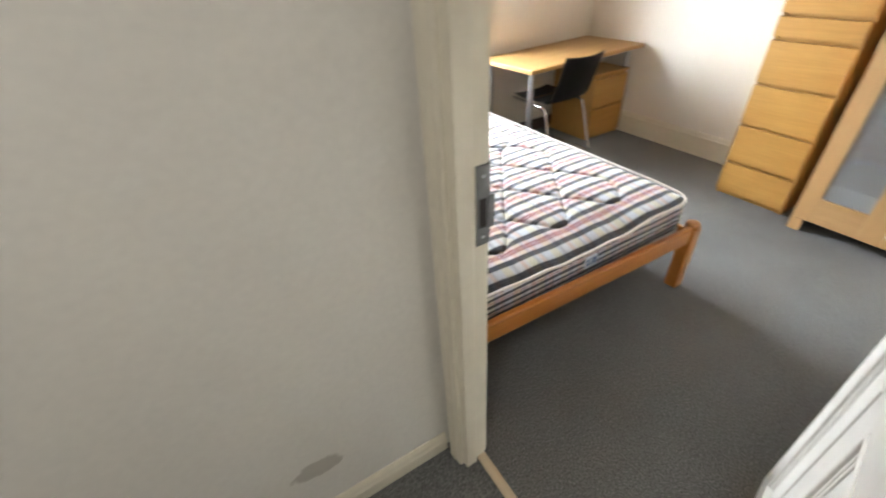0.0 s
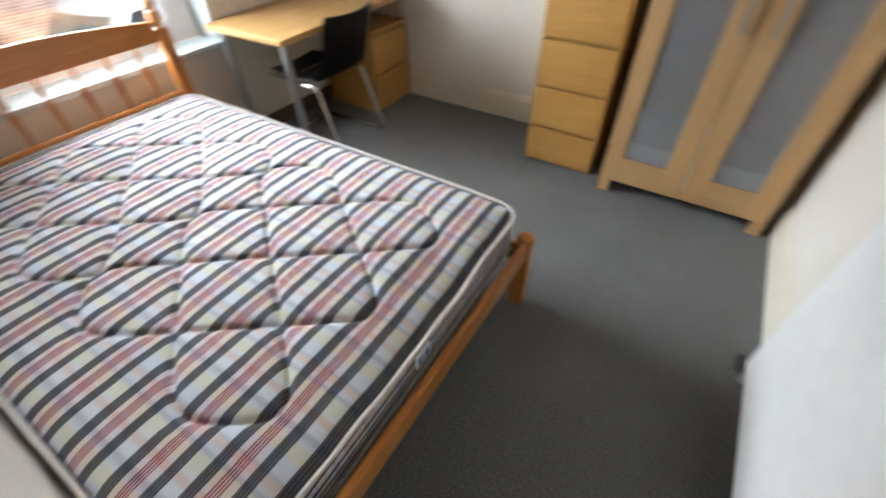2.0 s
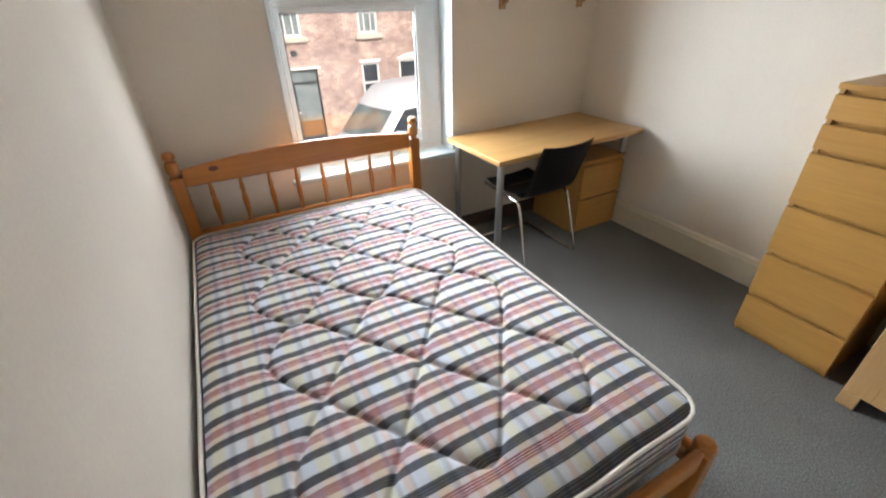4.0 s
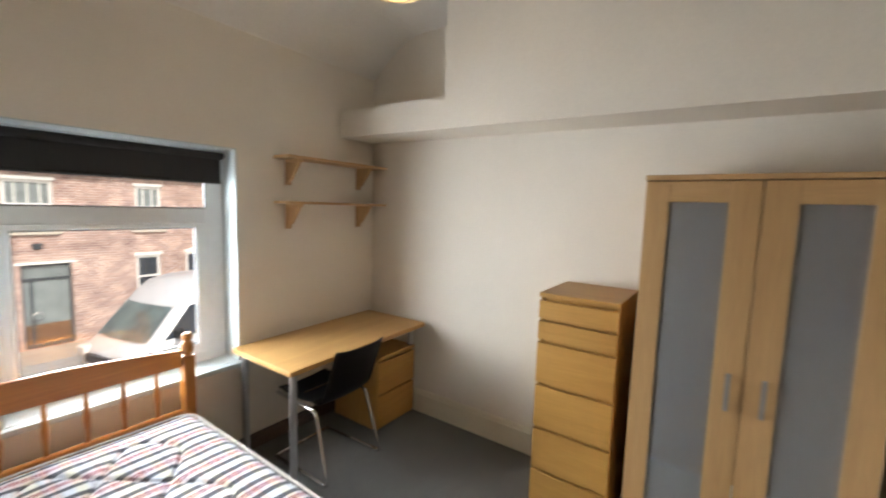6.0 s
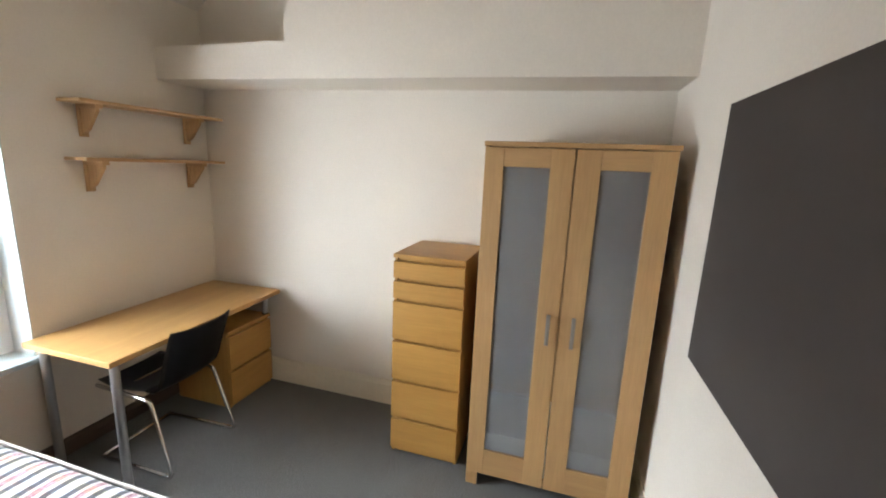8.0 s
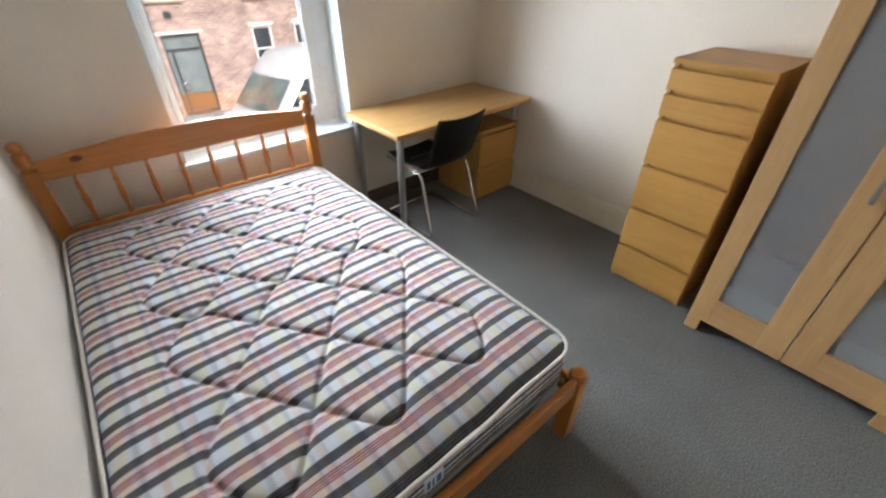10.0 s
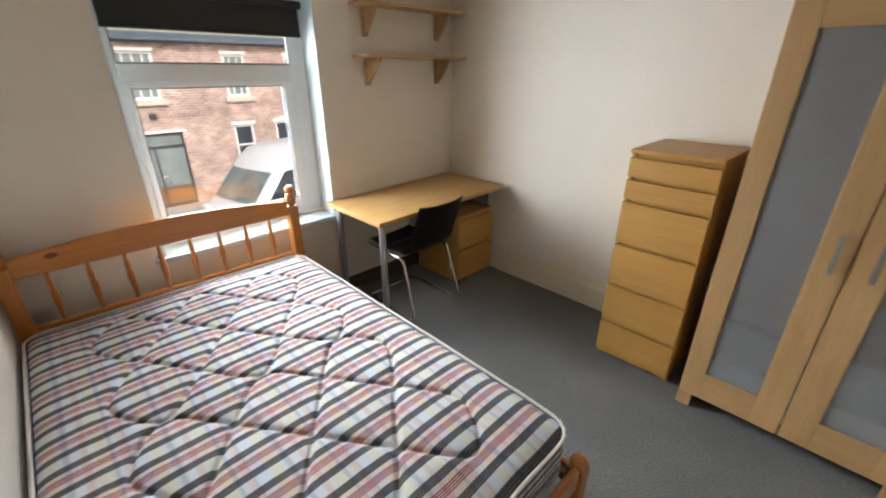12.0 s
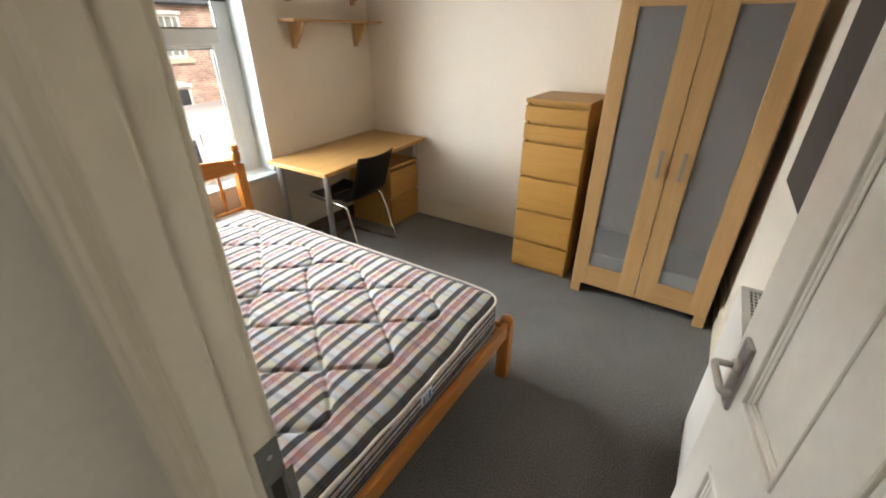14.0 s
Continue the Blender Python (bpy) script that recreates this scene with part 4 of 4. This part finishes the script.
house = thing("brick_house", "long red brick building across the street with white windows", "building", 0, HY, GZ)


def sash_window(x0, x1, z0, z1, glass, bars, arch=False):
    """White sash in a brick reveal, with lintel and stone sill; z from the street."""
    w = part("window", boxed(x0 - 0.05, x1 + 0.05, -0.03, 0.06, z1, z1 + 0.10, 0.004), FARWHITE, house, "white sash window with a pale lintel")
    if arch:
        n = 12
        top = [(x0 - 0.06 + (x1 - x0 + 0.12) * k / n, z1 + 0.06 + 0.16 * math.sin(math.pi * k / n)) for k in range(n + 1)]
        low = [(x0 + (x1 - x0) * k / n, z1 - 0.04 + 0.12 * math.sin(math.pi * k / n)) for k in range(n + 1)]
        part("arch", prism(bmesh.new(), low + top[::-1], 1, -0.035, 0.02), FARWHITE, w)
    part("sill", boxed(x0 - 0.13, x1 + 0.13, -0.10, 0.05, z0 - 0.16, z0, 0.01), STONE, w)
    bm = bmesh.new()
    t = 0.075
    for q in ((x0, x0 + t, z0, z1), (x1 - t, x1, z0, z1), (x0 + t, x1 - t, z0, z0 + t), (x0 + t, x1 - t, z1 - t, z1), (x0 + t, x1 - t, (z0 + z1) / 2 - 0.03, (z0 + z1) / 2 + 0.03)):
        box(bm, q[0], q[1], 0.03, 0.10, q[2], q[3], 0.004)
    for k in range(bars):
        x = x0 + (x1 - x0) * (k + 1) / (bars + 1)
        box(bm, x - 0.018, x + 0.018, 0.045, 0.085, z0 + t, z1 - t)
    part("sash", bm, FARWHITE, w)
    part("pane", boxed(x0 + t, x1 - t, 0.075, 0.08, z0 + t, z1 - t), glass, w)


OPEN = [(2.44, 3.43, 3.42, 4.74), (5.34, 6.05, 3.42, 4.70), (7.42, 8.12, 3.42, 4.70), (5.31, 5.98, 1.15, 2.50), (6.76, 7.90, 1.15, 2.52), (2.69, 3.74, 0.09, 2.44),
        (-0.5, 0.4, 3.42, 4.72), (-0.6, 0.4, 1.1, 2.5), (10.2, 11.0, 3.42, 4.72), (10.2, 11.0, 1.1, 2.5)]
HX0, HX1, HT = -10.0, 24.0, 5.02
cx = sorted({HX0, HX1, *(v for o in OPEN for v in o[:2])})
cz = sorted({0.0, HT, *(v for o in OPEN for v in o[2:])})
bm = bmesh.new()
for xa, xb in zip(cx, cx[1:]):
    run = None
    for za, zb in zip(cz, cz[1:]):
        mx, mz = (xa + xb) / 2, (za + zb) / 2
        solid = not any(o[0] < mx < o[1] and o[2] < mz < o[3] for o in OPEN)
        if solid and run is None:
            run = za
        if run is not None and (not solid or zb == HT):
            box(bm, xa, xb, 0.0, 0.30, run, zb if solid else za)
            run = None
part("wall", bm, BRICK, house)
part("rear_wall", boxed(HX0, HX1, 0.31, 6.0, 0.0, HT - 0.02), DARK, house)
part("soffit", boxed(HX0, HX1, -0.18, 0.0, HT - 0.05, HT, 0.01), GREYALU, house)
bm = bmesh.new()
tube(bm, [(HX0, -0.20, HT + 0.03), (HX1, -0.20, HT + 0.03)], 0.055, 10)
part("gutter", bm, SLATE, house)
bm = bmesh.new()
prism(bm, [(-0.14, HT + 0.01), (-0.14, HT + 0.07), (3.0, HT + 0.42), (6.2, HT + 0.07), (6.2, HT + 0.01)], 0, HX0, HX1)
part("roof", bm, SLATE, house, "low-pitched blue slate roof")
for o, g, b in ((OPEN[0], PALEGLASS, 3), (OPEN[1], PALEGLASS, 2), (OPEN[2], PALEGLASS, 2), (OPEN[3], FARGLASS, 0), (OPEN[4], FARGLASS, 0), (OPEN[6], PALEGLASS, 2), (OPEN[7], FARGLASS, 0), (OPEN[8], PALEGLASS, 2), (OPEN[9], FARGLASS, 0)):
    sash_window(o[0], o[1], o[2], o[3], g, b, o is OPEN[4])
# dark glazed entrance
x0, x1, z0, z1 = OPEN[5]
ent = part("entrance_door", boxed(x0, x1, 0.08, 0.16, z1 - 0.07, z1, 0.003), GREYALU, house, "dark grey glazed entrance door with a white lintel")
part("lintel", boxed(x0 - 0.12, x1 + 0.12, -0.02, 0.07, z1, z1 + 0.07, 0.004), FARWHITE, ent)
bm = bmesh.new()
for q in ((x0, x0 + 0.06, z0, z1 - 0.07), (x1 - 0.06, x1, z0, z1 - 0.07), (x0 + 0.06, x1 - 0.06, z0, z0 + 0.12), (x0 + 0.06, x1 - 0.06, 1.98, 2.06), (x0 + 0.17, x0 + 0.23, z0 + 0.12, 1.98)):
    box(bm, q[0], q[1], 0.08, 0.16, q[2], q[3], 0.003)
part("door_frame", bm, GREYALU, ent)
part("glass", boxed(x0 + 0.06, x1 - 0.06, 0.115, 0.12, 0.75, z1 - 0.07), PALEGLASS, ent)
part("lower_panel", boxed(x0 + 0.06, x1 - 0.06, 0.11, 0.13, z0 + 0.12, 0.75), TIMBER, ent)
bm = bmesh.new()
tube(bm, [(x0 + 0.30 + 0.11 * math.cos(2 * math.pi * k / 20), 0.05, 0.98 + 0.11 * math.sin(2 * math.pi * k / 20)) for k in range(20)], 0.016, 8, True)
part("ring_pull", bm, CHROME, ent)
part("wall_lamp", boxed(2.95, 3.15, -0.06, 0.0, 2.86, 3.02, 0.02), GREYALU, house)

# ---- van ----
van = thing("van", "white high-roof panel van parked at the kerb", "van", 3.10, 10.30, GZ, 13)
VW, VL, VH = 1.95, 5.6, 2.50
side = [(0.20, 0.42), (0.20, 0.72), (0.24, 0.96), (0.31, 1.08), (0.52, 1.25), (1.38, 2.20), (1.75, 2.42), (2.25, 2.5), (5.3, 2.5), (5.5, 2.42), (5.6, 2.2), (5.6, 0.42)]
bm = bmesh.new()
sections = []
for f, tuck in ((0.0, 0.035), (0.04, 0.0), (0.5, 0.0), (0.96, 0.0), (1.0, 0.035)):
    ring = []
    for px, pz in side:
        lean = 0.11 * max(0.0, (pz - 1.15) / 1.35) ** 1.3
        bow = (0.10 * (2 * f - 1) ** 2) if px < 1.7 else 0.0
        y = VW * f + (lean if f < 0.5 else -lean if f > 0.5 else 0)
        drop = tuck * 1.2 if pz > 2.1 else 0.0
        ring.append(bm.verts.new((px + bow + (tuck if px < 1 else 0), y, pz - drop)))
    sections.append(ring)
k = len(side)
for a, b in zip(sections, sections[1:]):
    for i in range(k):
        bm.faces.new((a[i], a[(i + 1) % k], b[(i + 1) % k], b[i]))
bm.faces.new(sections[0][::-1])
bm.faces.new(sections[-1])
bmesh.ops.recalc_face_normals(bm, faces=bm.faces)
bmesh.ops.bevel(bm, geom=[e for e in bm.edges if len(e.link_faces) == 2 and e.calc_face_angle(0) > 0.5], offset=0.035, segments=3, affect="EDGES")
part("body", bm, VANWHITE, van, smooth=True)
van.scale = (1.0, 1.0, 0.965)


def van_sheet(pts, material, name, label=""):
    """A slightly raised panel, given by its corners in the van's space."""
    bm = bmesh.new()
    vs = [bm.verts.new(p) for p in pts]
    f = bm.faces.new(vs)
    bm.normal_update()
    ex = bmesh.ops.extrude_face_region(bm, geom=[f])
    up = f.normal * 0.012
    bmesh.ops.translate(bm, verts=[v for v in ex["geom"] if isinstance(v, bmesh.types.BMVert)], vec=up)
    return part(name, bm, material, van, label)


def on_screen(f, h):
    px, pz = 0.52 + 0.86 * h, 1.25 + 0.95 * h
    lean = 0.11 * ((pz - 1.15) / 1.35) ** 1.3
    return Vector((px + 0.10 * (2 * f - 1) ** 2 - 0.012, VW * f + lean * (1 - 2 * f), pz + 0.010))


bm = bmesh.new()
gl = [[bm.verts.new(on_screen(0.07 + 0.86 * i / 10, 0.04 + 0.72 * j / 4)) for i in range(11)] for j in range(5)]
for j in range(4):
    for i in range(10):
        bm.faces.new((gl[j][i], gl[j][i + 1], gl[j + 1][i + 1], gl[j + 1][i]))
bmesh.ops.solidify(bm, geom=bm.faces[:], thickness=-0.01)
part("windscreen", bm, VANGLASS, van, "greenish windscreen", smooth=True)
for s, y in ((0, -0.012), (1, VW + 0.012)):
    d = 1 if s == 0 else -1
    van_sheet([(0.92, y + d * 0.012, 1.30), (1.95, y + d * 0.012, 1.25), (1.95, y + d * 0.075, 1.98), (1.55, y + d * 0.075, 1.98)][::d], FARGLASS, "side_window")
    van_sheet([(2.10, y + d * 0.008, 0.5), (2.13, y + d * 0.008, 0.5), (2.13, y + d * 0.075, 2.1), (2.10, y + d * 0.075, 2.1)][::d], GREYALU, "door_gap")
    bm = boxed(1.12, 1.24, y - 0.20 if s == 0 else y, y if s == 0 else y + 0.20, 1.26, 1.52, 0.03, 2)
    part("wing_mirror", bm, BLACK, van)
    for wx in (0.95, 4.55):
        bm = bmesh.new()
        lathe(bm, [(0.20, -0.10), (0.31, -0.10), (0.335, -0.07), (0.335, 0.07), (0.31, 0.10), (0.20, 0.10)], 24)
        bmesh.ops.rotate(bm, verts=bm.verts, matrix=Matrix.Rotation(radians(90), 3, "X"))
        bmesh.ops.translate(bm, verts=bm.verts, vec=(wx, 0.10 if s == 0 else VW - 0.10, 0.335))
        wheel = part("wheel", bm, TYRE, van)
        bm = bmesh.new()
        lathe(bm, [(0.05, -0.106), (0.19, -0.104), (0.20, -0.09), (0.20, 0.09), (0.19, 0.104), (0.05, 0.106)], 20)
        bmesh.ops.rotate(bm, verts=bm.verts, matrix=Matrix.Rotation(radians(90), 3, "X"))
        bmesh.ops.translate(bm, verts=bm.verts, vec=(wx, 0.10 if s == 0 else VW - 0.10, 0.335))
        part("rim", bm, STEEL, wheel)
    f = 0.02 if s == 0 else VW - 0.32
    part("headlight", boxed(0.235, 0.50, f, f + 0.30, 0.86, 1.10, 0.05, 2), LENS, van)
part("grille", boxed(0.19, 0.30, 0.40, VW - 0.40, 0.78, 0.98, 0.02), BLACK, van)
part("bumper", boxed(0.16, 0.45, 0.06, VW - 0.06, 0.30, 0.62, 0.05, 2), RUBBER, van)
part("number_plate", boxed(0.150, 0.161, 0.72, 1.23, 0.44, 0.55), FARWHITE, van)
